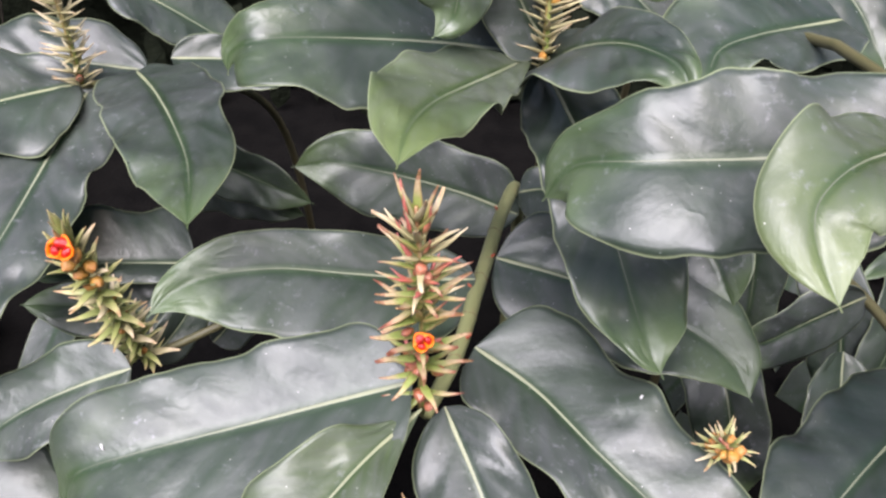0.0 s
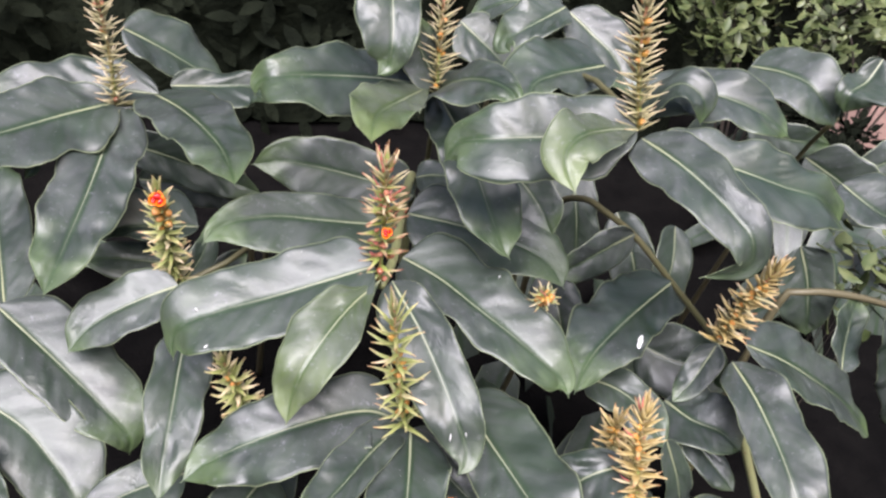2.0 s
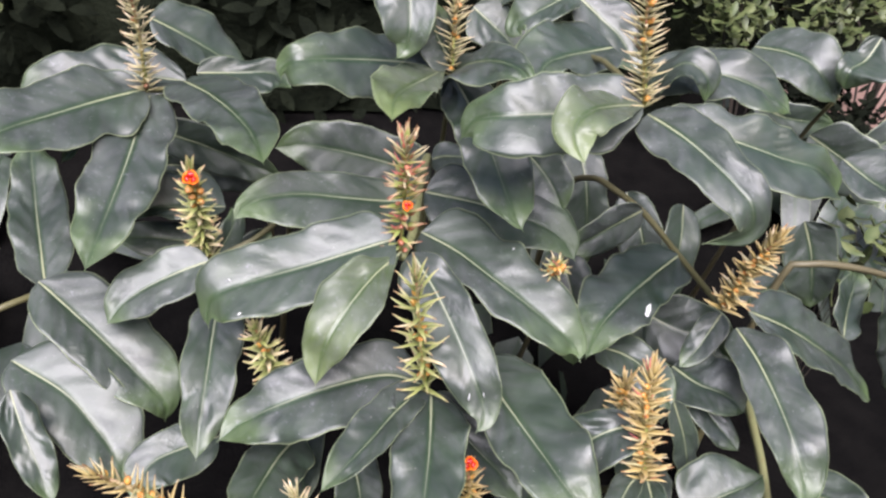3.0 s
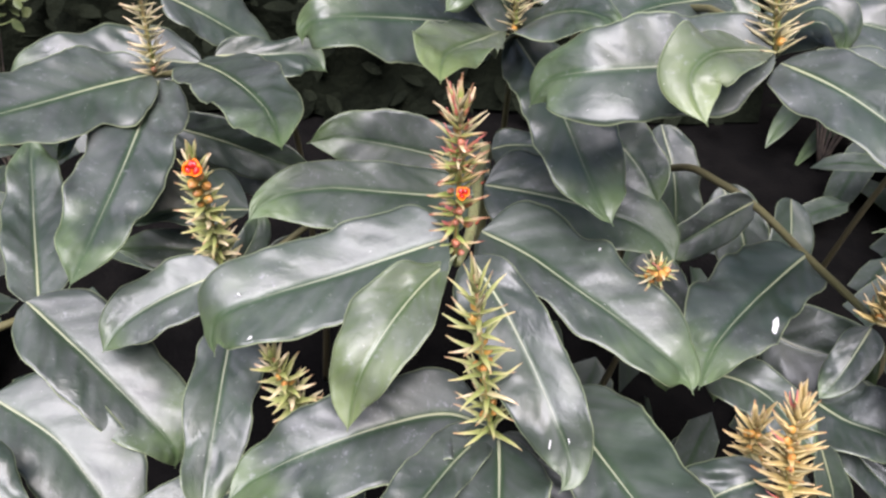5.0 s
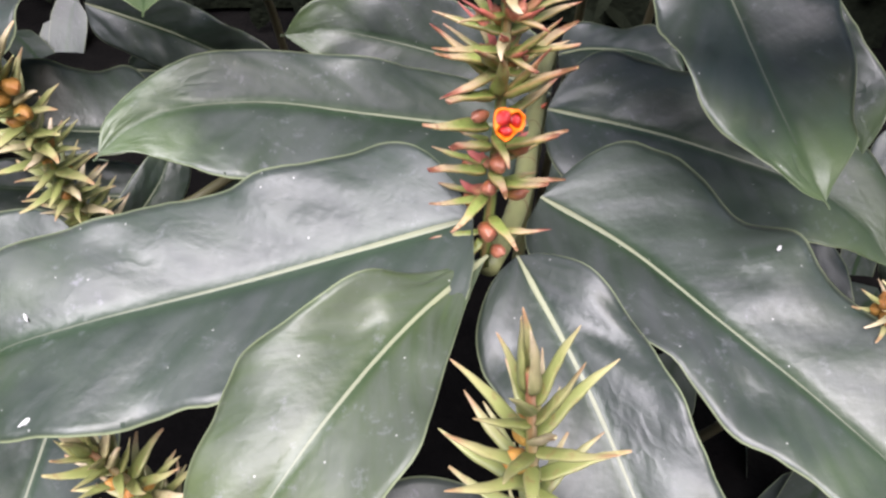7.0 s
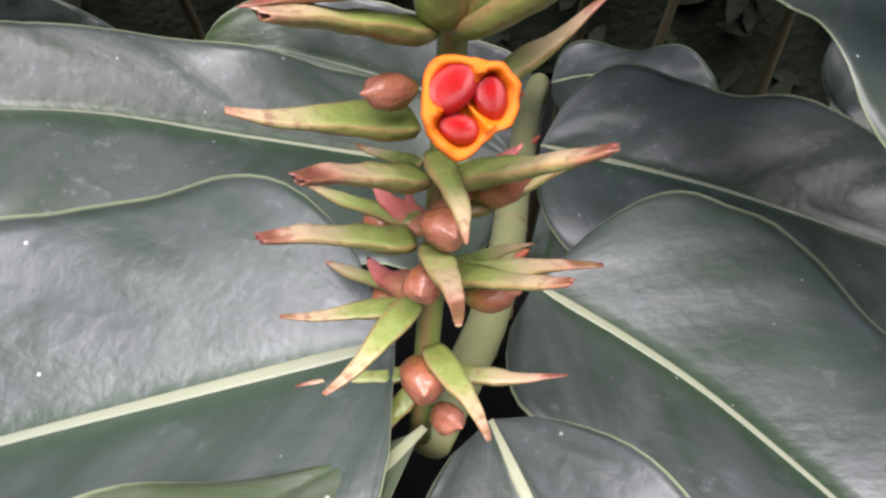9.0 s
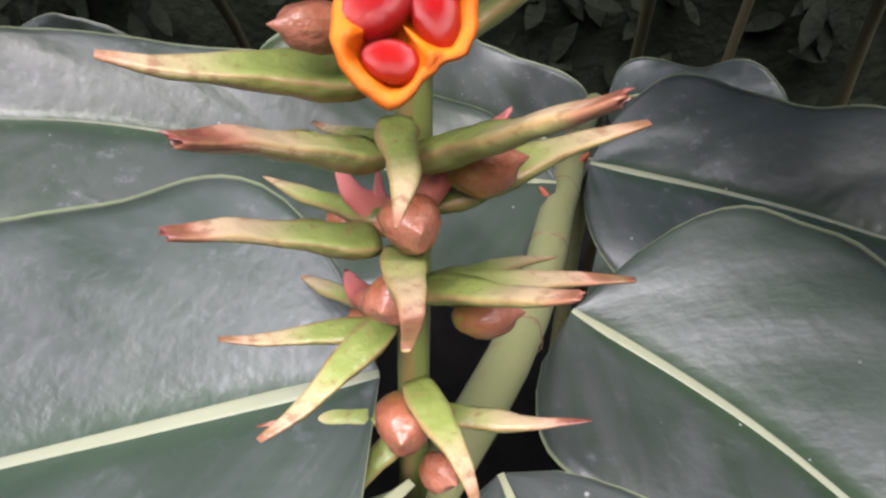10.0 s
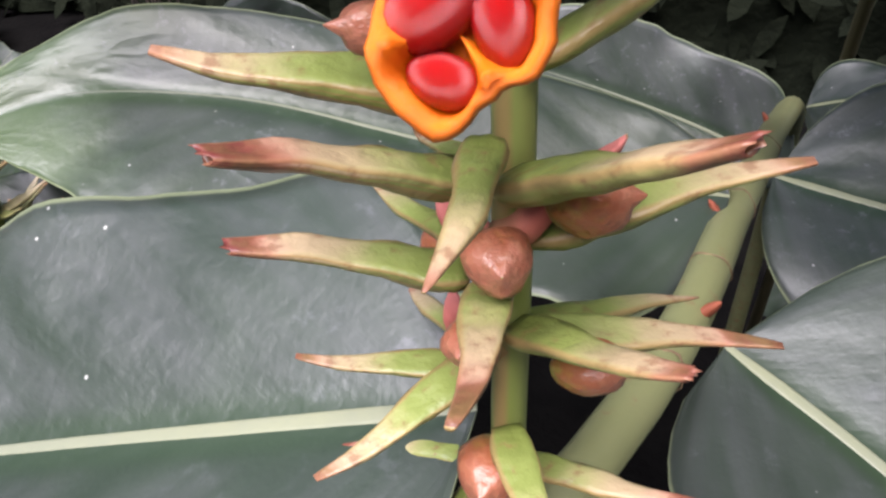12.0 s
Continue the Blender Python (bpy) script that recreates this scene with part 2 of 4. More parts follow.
PINK = graded_material("withered_pink_flower", [(0.0, (0.3, 0.2, 0.08)), (0.5, (0.4, 0.1, 0.075)), (1.0, (0.48, 0.16, 0.14))], 0.6)
SOIL = plain_material("shade_darkened_soil", (0.0016, 0.0015, 0.0015), (0.0036, 0.0033, 0.0031), 0.95, 9.0, 0.05, 0.01)
BRICK = plain_material("pink_paving", (0.15, 0.095, 0.08), (0.21, 0.135, 0.115), 0.85, 12.0, 0.25, 0.002)
PLASTER = plain_material("grey_brown_plaster", (0.1, 0.095, 0.085), (0.15, 0.14, 0.13), 0.85, 3.0, 0.3, 0.003)
SHADE_FOLIAGE = plain_material("shade_darkened_foliage", (0.003, 0.004, 0.0025), (0.008, 0.01, 0.006), 0.9, 5.0, 0.04, 0.03)
BUSH = plain_material("light_bush_leaf", (0.05, 0.07, 0.022), (0.12, 0.135, 0.055), 0.5, 20.0)
WHITE = plain_material("dried_white_dropping", (0.42, 0.42, 0.4), (0.58, 0.58, 0.58), 0.8, 150.0, 0.2, 0.001)


# ---- builders ----
def finish(name, bm, mat, parent=None, label="", matrix=None):
    me = bpy.data.meshes.new(name)
    bm.to_mesh(me)
    bm.free()
    me.polygons.foreach_set("use_smooth", [True] * len(me.polygons))
    me.materials.append(mat)
    return hang(name, me, parent, label, matrix)


def hang(name, me, parent=None, label="", matrix=None):
    ob = new(name, me)
    if parent is not None:
        ob.parent = parent
        ob.matrix_parent_inverse = Matrix.Translation(parent.location).inverted() if parent.type == "EMPTY" else Matrix.Identity(4)
    if matrix is not None:
        ob.matrix_basis = matrix
    if label:
        ob["label"] = label
    return ob


def thing(name, at, label, category, group=""):
    e = new(name)
    e.empty_display_size = 0.05
    e.location = at
    e.matrix_world = Matrix.Translation(at)
    return tagged(e, label, category, group)


def grid_mesh(bm, rows, uvs, closed=False):
    """Quads over rows of points; uvs hold one (u, v) per point."""
    lay = bm.loops.layers.uv.verify()
    verts = [[bm.verts.new(p) for p in r] for r in rows]
    n = len(rows[0])
    for i in range(len(rows) - 1):
        for j in range(n if closed else n - 1):
            k = (j + 1) % n
            f = bm.faces.new((verts[i][j], verts[i][k], verts[i + 1][k], verts[i + 1][j]))
            for loop, (a, c) in zip(f.loops, ((i, j), (i, k), (i + 1, k), (i + 1, j))):
                loop[lay].uv = uvs[a][c]
    return verts


def spline(points, n):
    """n + 1 evenly spaced places on a smooth line through the points, and its length."""
    P = np.array(points, float)
    Q = np.vstack([2 * P[0] - P[1], P, 2 * P[-1] - P[-2]])
    out = []
    for i in range(len(P) - 1):
        a, b, c, d = Q[i:i + 4]
        for u in np.linspace(0, 1, 12, endpoint=False):
            out.append(0.5 * (2 * b + (c - a) * u + (2 * a - 5 * b + 4 * c - d) * u * u + (3 * b - a - 3 * c + d) * u ** 3))
    out = np.array(out + [P[-1]])
    s = np.r_[0, np.cumsum(np.linalg.norm(np.diff(out, axis=0), axis=1))]
    return np.stack([np.interp(np.linspace(0, s[-1], n + 1), s, out[:, k]) for k in range(3)], 1), s[-1]


def along(C, face, m):
    """Tangents, upper-side normals and cross directions along a line."""
    T = np.gradient(C, axis=0)
    T /= np.linalg.norm(T, axis=1)[:, None]
    N = np.zeros_like(C)

    def square(v, t):
        v = v - v.dot(t) * t
        return v / np.linalg.norm(v)
    N[m] = square(np.array(face, float), T[m])
    for i in range(m + 1, len(C)):
        N[i] = square(N[i - 1], T[i])
    for i in range(m - 1, -1, -1):
        N[i] = square(N[i + 1], T[i])
    return T, N, np.cross(T, N)


def outline(s, base=0.26, taper=3.1):
    """Half width along a blade: rounded base, full middle, drawn-out drip tip."""
    a = (1 - (1 - min(s / base, 1)) ** 2.3) ** 0.62 if base < 0.5 else math.sin(1.5708 * min(s / base, 1)) ** 1.15
    x = max((s - 0.4) / 0.6, 0)
    b = max(1 - (x / 0.97) ** taper, 0) ** 0.9
    k = min(max((x - 0.55) / 0.35, 0), 1)
    return max(a * b, 0.08 * k * (1 - x) ** 0.8, 0.01)


def leaf(parent, rib, half, face, seed, mat=None, fold=0.26, ripple=1.0, base=0.26, taper=3.1, label=""):
    """A blade with a folded middle, pleated along its side veins, waved at the margins, and a flat raised rib."""
    mat = mat or LEAF
    rng = random.Random(seed)
    n, m = 64, 10
    C, length = spline(rib, n)
    T, N, W = along(C, face, n // 2)
    ph = [rng.uniform(0, 6.28) for _ in range(4)]
    wl = rng.uniform(0.1, 0.16)
    fold *= rng.uniform(0.8, 1.2)
    top, low, uvs = [], [], []
    for i in range(n + 1):
        s = i / n
        d = s * length
        shape = outline(s, base, taper)
        h = max(half) * shape
        k = min(1, h / 0.03)
        rt, rl, ru = [], [], []
        for j in range(-m, m + 1):
            q = j / m
            aq = abs(q)
            side = 0 if q < 0 else 1
            vein = d - aq * h * 0.9
            wave = ripple * aq ** 2.6 * k * (0.011 * noise.noise((d * 22, side * 7.0, seed * 2.3)) + 0.003 * math.sin(6.28 * d / wl + ph[side]))
            # pleats that follow the side veins, strongest halfway out
            body = 4 * aq * (1.05 - aq)
            wave += ripple * k * body * (0.0034 * noise.noise((vein * 15, side * 9.0, seed * 1.7)) + 0.0013 * noise.noise((vein * 44, q * 1.2 + side * 9, seed * 3.1)))
            ridge = max(1 - abs(noise.noise((vein * 26, q * 1.6 + side * 4, seed * 0.7))) * 5, 0)
            wave += 0.0006 * ripple * k * ridge ** 2 * min(aq * 4, 1)
            # a few deeper dents in patches
            dent = max(noise.noise((vein * 34, q * 2.2 + side * 4, seed * 0.37)) - 0.12, 0) * max(noise.noise((d * 8, side * 3.0, seed * 5.3)) + 0.12, 0)
            wave -= 0.016 * ripple * k * dent * body
            lift = h * (fold * aq - 0.42 * fold * aq ** 2.6) + wave
            edge = 1 + ripple * (0.13 * noise.noise((d * 17, side * 3.0 + 11, seed * 1.1)) + 0.025 * noise.noise((d * 55, side * 5.0 + 3, seed * 1.9)))
            p = C[i] + W[i] * (half[side] * shape * q * (1 + (edge - 1) * aq)) + N[i] * lift
            rt.append(p + N[i] * 0.00025)
            rl.append(p - N[i] * 0.00025)
            ru.append((0.5 + q / 2, s))
        top.append(rt)
        low.append(rl[::-1])
        uvs.append(ru)
    rows = [a + b for a, b in zip(top, low)]
    uvr = [u + u[::-1] for u in uvs]
    bm = bmesh.new()
    grid_mesh(bm, rows, uvr, closed=True)
    blade = finish("leaf", bm, mat, parent, label)
    bm = bmesh.new()
    rr, ru = [], []
    for i in range(0, n - 7):
        s = i / n
        r = (0.0023 * (1 - s) ** 1.5 + 0.00025) * min(1, 0.45 + s * 10) * min(1, 0.4 + max(half) * 9)
        ring = []
        for k in range(7):
            a = math.pi * k / 6
            ring.append(C[i] + W[i] * (r * math.cos(a)) + N[i] * (r * 0.32 * math.sin(a) - r * 0.14 * math.exp(-((k - 3) / 0.8) ** 2) + 0.0002 + r * fold * 0.4))
        rr.append(ring)
        ru.append([(k / 6, s) for k in range(7)])
    grid_mesh(bm, rr, ru)
    finish("midrib", bm, RIB, blade, "pale green midrib")
    return blade


def tube(name, points, radii, mat, parent, label="", sides=12, rough=0.0, seed=1):
    n = max(8, 6 * (len(points) - 1))
    C, length = spline(points, n)
    T, N, W = along(C, (0.3, -0.2, 0.93), n // 2)
    rng = random.Random(seed)
    bm = bmesh.new()
    rr, ru = [], []
    for i in range(n + 1):
        s = i / n
        r = float(np.interp(s * (len(radii) - 1), range(len(radii)), radii)) * (1 + rough * rng.uniform(-1, 1))
        rr.append([C[i] + W[i] * (r * math.cos(6.2832 * k / sides)) + N[i] * (r * math.sin(6.2832 * k / sides)) for k in range(sides)])
        ru.append([(k / sides, s) for k in range(sides)])
    v = grid_mesh(bm, rr, ru, closed=True)
    for ring in (v[0][::-1], v[-1]):
        bm.faces.new(ring)
    return finish(name, bm, mat, parent, label)


def bract_mesh(name, mat, bend, gape, width, blunt=0.0):
    """A stiff bract of unit length along +x: swollen, clasping base, rolled blade open above, withered or hollow tip."""
    bm = bmesh.new()
    rr, ru = [], []
    n, sides = 16, 14
    for i in range(n + 1):
        s = i / n
        w = 0.86 * width * (1 + 0.7 * (1 - s) ** 2 - 0.7 * (1 - s) ** 9) * (1 - (1 - blunt) * s ** 1.9) ** 0.8 + 0.008
        w *= 1 + 0.07 * math.sin(9 * s + 40 * bend) + 0.1 * noise.noise((s * 6, bend * 70, 2.0))
        z0 = bend * s * s + 0.02 * noise.noise((s * 3.5, bend * 50, 8.0))
        ring = []
        for k in range(sides):
            a = 6.2832 * k / sides
            rough = 1 + 0.17 * noise.noise((s * 6, math.cos(a) * 1.6 + bend * 90, math.sin(a) * 1.6))
            y = math.cos(a) * w * rough
            z = math.sin(a) * w * 0.8 * rough
            if z > 0:
                z = z * (1 - gape) - gape * w * 0.55 * (1 - min(1, abs(y) / w)) ** 0.7
            ring.append((s, y + 0.04 * math.sin(5 * s + 60 * gape) * s, z + z0))
        rr.append(ring)
        ru.append([(k / (sides - 1), s) for k in range(sides)])
    if blunt > 0.3:
        zc = sum(p[2] for p in rr[n]) / sides
        yc = sum(p[1] for p in rr[n]) / sides
        for x, k in ((1.012, 0.8), (0.995, 0.6), (0.965, 0.4)):
            rr.append([(x + (0.06 * noise.noise((y * 40, z * 40, bend * 30)) if x > 0.9 else 0), (y - yc) * k + yc, (z - zc) * k + zc) for _, y, z in rr[n]])
            ru.append([(j / (sides - 1), 1.0) for j in range(sides)])
    v = grid_mesh(bm, rr, ru, closed=True)
    bm.faces.new(v[0])
    bm.faces.new(v[-1][::-1])
    bmesh.ops.recalc_face_normals(bm, faces=bm.faces)
    me = bpy.data.meshes.new(name)
    bm.to_mesh(me)
    bm.free()
    me.polygons.foreach_set("use_smooth", [True] * len(me.polygons))
    me.materials.append(mat)
    return me


def ovoid_mesh(name, mat, lobes=0.1, rx=0.78, tip=0.3, nu=20, nv=12, bumps=0.14):
    """A closed three-lobed capsule or a seed, unit long axis along +z."""
    bm = bmesh.new()
    rr, ru = [], []
    for i in range(nv + 1):
        t = math.pi * i / nv
        z = -math.cos(t)
        r = math.sin(t) * rx * (1 + 0.12 * z)
        ring = []
        for k in range(nu):
            a = 6.2832 * k / nu
            q = max(r, 0.02) * (1 + lobes * math.cos(3 * a) + bumps * noise.noise((math.cos(a) * 1.7, math.sin(a) * 1.7, z * 1.7 + rx)))
            ring.append((q * math.cos(a), q * math.sin(a), z + (tip if i == nv else 0)))
        rr.append(ring)
        ru.append([(k / nu, i / nv) for k in range(nu)])
    v = grid_mesh(bm, rr, ru, closed=True)
    bm.faces.new(v[0][::-1])
    bm.faces.new(v[-1])
    me = bpy.data.meshes.new(name)
    bm.to_mesh(me)
    bm.free()
    me.polygons.foreach_set("use_smooth", [True] * len(me.polygons))
    me.materials.append(mat)
    return me


def open_capsule_mesh(name):
    """Three thick orange valves spread into a lobed cup with ridges between the seed cells; opens along +z."""
    bm = bmesh.new()
    prof = [(0.12, -0.85), (0.5, -0.7), (0.82, -0.38), (0.98, -0.02), (1.05, 0.24), (1.04, 0.4), (0.97, 0.5), (0.88, 0.48), (0.78, 0.36), (0.68, 0.16), (0.46, 0.0), (0.22, 0.02), (0.02, 0.06)]
    nu = 48
    rr, ru = [], []
    for i, (r, z) in enumerate(prof):
        ring = []
        for k in range(nu):
            a = 6.2832 * k / nu
            lobe = 1 + (0.11 * math.cos(3 * a + 3.14) + 0.05 * math.cos(2 * a + 1) + 0.04 * math.cos(5 * a + 2) + 0.09 * noise.noise((math.cos(a) * 3, math.sin(a) * 3, 4.0))) * min(1, r * 1.2)
            ridge = max(0, math.cos(3 * a)) ** 2
            zz = z
            if i >= 8:
                zz = z + (ridge * 0.8 - 0.3) * min(1, (len(prof) - 1 - i) * 0.3 + 0.25)
            elif i >= 3:
                zz += (0.12 * math.cos(3 * a) + 0.1 * math.cos(2 * a + 1) + 0.12 * noise.noise((math.cos(a) * 2.2, math.sin(a) * 2.2, 1.0))) * min(1, (i - 2) * 0.4)
            ring.append((r * lobe * math.cos(a), r * lobe * math.sin(a), zz))
        rr.append(ring)
        ru.append([(k / nu, i / 12) for k in range(nu)])
    v = grid_mesh(bm, rr, ru, closed=True)
    bm.faces.new(v[0][::-1])
    bm.faces.new(v[-1])
    me = bpy.data.meshes.new(name)
    bm.to_mesh(me)
    bm.free()
    me.polygons.foreach_set("use_smooth", [True] * len(me.polygons))
    me.materials.append(VALVE)
    return me


BRACTS = {key: [bract_mesh("bract", mat, b, g, w, e) for b, g, w, e in ((0.04, 0.3, 0.1, 0.0), (-0.05, 0.5, 0.11, 0.1), (0.1, 0.35, 0.09, 0.0), (0.02, 0.45, 0.1, 0.42))]
          for key, mat in (("green", BRACT), ("olive", OLIVE_BRACT), ("straw", DRY), ("gold", GOLD))}
CAPSULE = {"brown": ovoid_mesh("capsule", FRUIT), "amber": ovoid_mesh("capsule", AMBER)}
OPEN = open_capsule_mesh("open_capsule")
SEEDS = ovoid_mesh("seed", SEED, 0.0, 0.8, 0.0, bumps=0.05)
WITHER = bract_mesh("withered_flower", PINK, 0.12, 0.3, 0.07)


def placed(at, x_dir, up, size):
    """A pose at a place with local x along x_dir, z near up, and the given sizes."""
    x = Vector(x_dir).normalized()
    z = Vector(up) - x * Vector(up).dot(x)
    z = z.normalized() if z.length > 1e-4 else x.orthogonal().normalized()
    y = z.cross(x)
    m = Matrix((x, y, z)).transposed().to_4x4()
    sx, sy, sz = size if isinstance(size, tuple) else (size, size, size)
    return Matrix.Translation(at) @ m @ Matrix.Diagonal((sx, sy, sz, 1))


def pointing(at, z_dir, spin, size):
    q = Vector(z_dir).to_track_quat("Z", "Y").to_matrix().to_4x4()
    sx, sy, sz = size if isinstance(size, tuple) else (size, size, size)
    return Matrix.Translation(at) @ q @ pose(0, 0, 0, 0, 0, spin) @ Matrix.Diagonal((sx, sy, sz, 1))


def burst(axis, at, toward, size, spin=0):
    """An open capsule with its red seeds."""
    m = pointing(at, toward, spin, size)
    hang("open_capsule", OPEN, axis, "split orange capsule", m)
    for a, r, s in ((60, 0.44, 0.6), (180, 0.55, 0.4), (300, 0.52, 0.45)):
        c = pose(r * math.cos(radians(a)), r * math.sin(radians(a)), 0.16, 0, 0, a + 90)
        hang("seed", SEEDS, axis, "glossy red seed", m @ c @ pose(0, 0, 0, 0, 90, 0) @ Matrix.Diagonal((s * 1.05, s * 1.0, s * 1.12, 1)))


def spike(parent, base, top, kind, seed, whorls=11, per=4, size=0.036, fruits=8, fruit="brown", reds=(), withered=0, thick=0.0034, skip=0.0, own=(), berries=(), remnants=(), lift=0.42, stout=0.74):
    """A seed spike: a rachis with pointed bracts in a spiral, closed capsules in their axils, and some split ones."""
    rng = random.Random(seed)
    b, t = Vector(base), Vector(top)
    ax = (t - b).normalized()
    length = (t - b).length
    mid = (b + t) / 2 + Vector((rng.uniform(-1, 1), rng.uniform(-1, 1), 0)) * 0.01
    body = length - size * 0.8
    C, _ = spline([b, mid, b + ax * body], 24)
    axis = tube("seed_spike", [b, mid, b + ax * body], [thick * 1.1, thick, thick * 0.5], BRACT, parent, "upright seed spike with pointed bracts")
    side = ax.orthogonal().normalized()
    spots = []
    n = whorls * per
    for k in range(n):
        f = (k + 0.5) / n
        a = k * 2.39996 + rng.uniform(-0.25, 0.25)
        at = Vector(C[min(24, int(f * 24))])
        out = Matrix.Rotation(a, 3, ax) @ side
        rise = lift + (1.25 - lift * 0.5) * max(0, (f - 0.62) / 0.38) ** 1.5 + rng.uniform(-0.2, 0.25)
        d = (out * math.cos(rise) + ax * math.sin(rise)).normalized()
        ln = size * rng.uniform(0.8, 1.15) * (1 - 0.2 * f)
        if f < skip:
            continue
        me = BRACTS[kind if rng.random() < (0.62 if kind in ("green", "straw") else 0.85) else "straw"][rng.randrange(7) % 4 if kind == "green" else rng.randrange(3)]
        hang("bract", me, axis, "", placed(at + out * thick * 0.5, d, ax, (ln, ln * stout, ln * stout)))
        spots.append((f, at, out, d))
    for f, at, out, d in rng.sample([s for s in spots if s[0] < 0.85], min(fruits, len(spots))):
        hang("capsule", CAPSULE[fruit], axis, "", pointing(at + out * 0.0065 + ax * 0.004, out + ax * 0.7, rng.uniform(0, 120), rng.uniform(0.005, 0.0068)))
    for f, at, out, d in rng.sample(spots, min(withered, len(spots))):
        hang("withered_flower", WITHER, axis, "shrivelled pink flower remnant", placed(at + out * 0.006, d + ax * 0.4, ax, rng.uniform(0.02, 0.03)))
    for at, toward, s, spin in reds:
        burst(axis, Vector(at), Vector(toward), s, spin)
    for h, tip, form, wide in own:
        at = b + ax * h
        out = Vector(tip) - at
        at = at + (out - ax * out.dot(ax)).normalized() * 0.004
        d = Vector(tip) - at
        hang("bract", BRACTS[kind][form], axis, "", placed(at, d, ax, (d.length, d.length * wide * 1.1, d.length * wide * 1.1)))
    for h, tip in remnants:
        d = Vector(tip) - (b + ax * h)
        hang("withered_flower", WITHER, axis, "shrivelled pink flower remnant", placed(b + ax * h, d, ax, (d.length, d.length * 1.8, d.length * 1.8)))
    for at, r in berries:
        out = Vector(at) - b
        out -= ax * out.dot(ax)
        hang("capsule", CAPSULE[fruit], axis, "", pointing(at, out + ax * 0.004, rng.uniform(0, 120), r))
    return axis


def sheath(parent, at, d, r, tilt, seed):
    """A thin papery edge that wraps a stem slantwise, with a ragged rim."""
    rng = random.Random(seed)
    bm = bmesh.new()
    rr, ru = [], []
    for i in range(4):
        ring = []
        for k in range(20):
            a = 6.2832 * k / 20
            rad = r * (1.0 + 0.05 * math.sin(math.pi * i / 3)) + 0.0004 * math.sin(5 * a + 3 * seed)
            ring.append((rad * math.cos(a), rad * math.sin(a), tilt * r * math.cos(a) + 0.0005 * (i - 1.5) + 0.0007 * math.sin(3 * a + seed) + rng.uniform(-0.0002, 0.0002)))
        rr.append(ring)
        ru.append([(k / 20, i / 3) for k in range(20)])
    grid_mesh(bm, rr, ru, closed=True)
    finish("sheath_edge", bm, HUSK, parent, "brown papery sheath edge", pointing(at, d, rng.uniform(0, 360), 1.0))


def ligule(parent, at, d, size):
    """A small red-brown wedge where a leaf joins the stem."""
    bm = bmesh.new()
    rr, ru = [], []
    for i, (x, w, h) in enumerate(((0, 0.9, 0.2), (0.35, 0.8, 0.22), (0.75, 0.4, 0.14), (1.0, 0.05, 0.03))):
        rr.append([(x, w * 0.5 * math.cos(6.2832 * k / 8), h * math.sin(6.2832 * k / 8) + 0.3 * x) for k in range(8)])
        ru.append([(k / 8, i / 3) for k in range(8)])
    v = grid_mesh(bm, rr, ru, closed=True)
    bm.faces.new(v[0][::-1])
    bm.faces.new(v[-1])
    finish("ligule", bm, SCAR, parent, "red-brown ligule at the leaf joint", placed(at, d, (0, 0, 1), size))


# ---- the ginger clump: one thing per leafy stem ----
GROUP = "ginger stems of the clump"

main = thing("ginger_stem", (0.16, 1.62, 0.0), "green leafy ginger stem arching forward, tall spike with split red-seeded capsule", "ginger plant", GROUP)
MAIN_LINE = [(0.03, 0.636, 0.926), (0.046, 0.69, 0.918), (0.058, 0.76, 0.901), (0.069, 0.863, 0.874), (0.08, 0.95, 0.851), (0.1, 1.117, 0.803), (0.125, 1.27, 0.745), (0.15, 1.5, 0.5), (0.16, 1.62, 0.0)]
MAIN_THICK = [0.0069, 0.0086, 0.0095, 0.0102, 0.0106, 0.0112, 0.0118, 0.013, 0.014]
tube("stem", MAIN_LINE, MAIN_THICK, STEM, main)
leaf(main, [(0.018, 0.640, 0.961), (-0.027, 0.632, 0.947), (-0.071, 0.6235, 0.934), (-0.126, 0.610, 0.920), (-0.207, 0.583, 0.908), (-0.258, 0.568, 0.892), (-0.272, 0.561, 0.862), (-0.270, 0.545, 0.841)], (0.075, 0.064), (-0.06, -0.36, 0.93), 100, ripple=1.1, taper=4.5, base=0.13)
leaf(main, [(0.067, 0.870, 0.884), (0.002, 0.855, 0.891), (-0.071, 0.837, 0.906), (-0.144, 0.814, 0.925), (-0.205, 0.785, 0.933), (-0.238, 0.760, 0.929), (-0.256, 0.733, 0.916)], (0.082, 0.042), (0.05, -0.42, 0.91), 101, ripple=1.1)
leaf(main, [(0.028, 0.622, 0.948), (-0.013, 0.566, 0.945), (-0.050, 0.507, 0.934), (-0.079, 0.467, 0.903), (-0.092, 0.452, 0.864), (-0.098, 0.432, 0.834)], (0.047, 0.055), (0.03, -0.33, 0.94), 102, mat=YOUNG, base=0.56, taper=2.3, label="young bright green leaf with a pale margin", ripple=1.5)
leaf(main, [(0.047, 0.637, 0.936), (0.085, 0.565, 0.911), (0.116, 0.498, 0.881), (0.138, 0.444, 0.853), (0.155, 0.418, 0.820), (0.158, 0.398, 0.800), (0.143, 0.382, 0.791)], (0.045, 0.051), (-0.25, -0.31, 0.92), 103, ripple=1.1)
leaf(main, [(0.071, 0.749, 0.898), (0.131, 0.707, 0.890), (0.186, 0.647, 0.883), (0.243, 0.596, 0.868), (0.295, 0.550, 0.848), (0.324, 0.534, 0.827), (0.329, 0.513, 0.816)], (0.076, 0.060), (0.00, -0.32, 0.95), 104, ripple=1.1, base=0.13, taper=3.6)
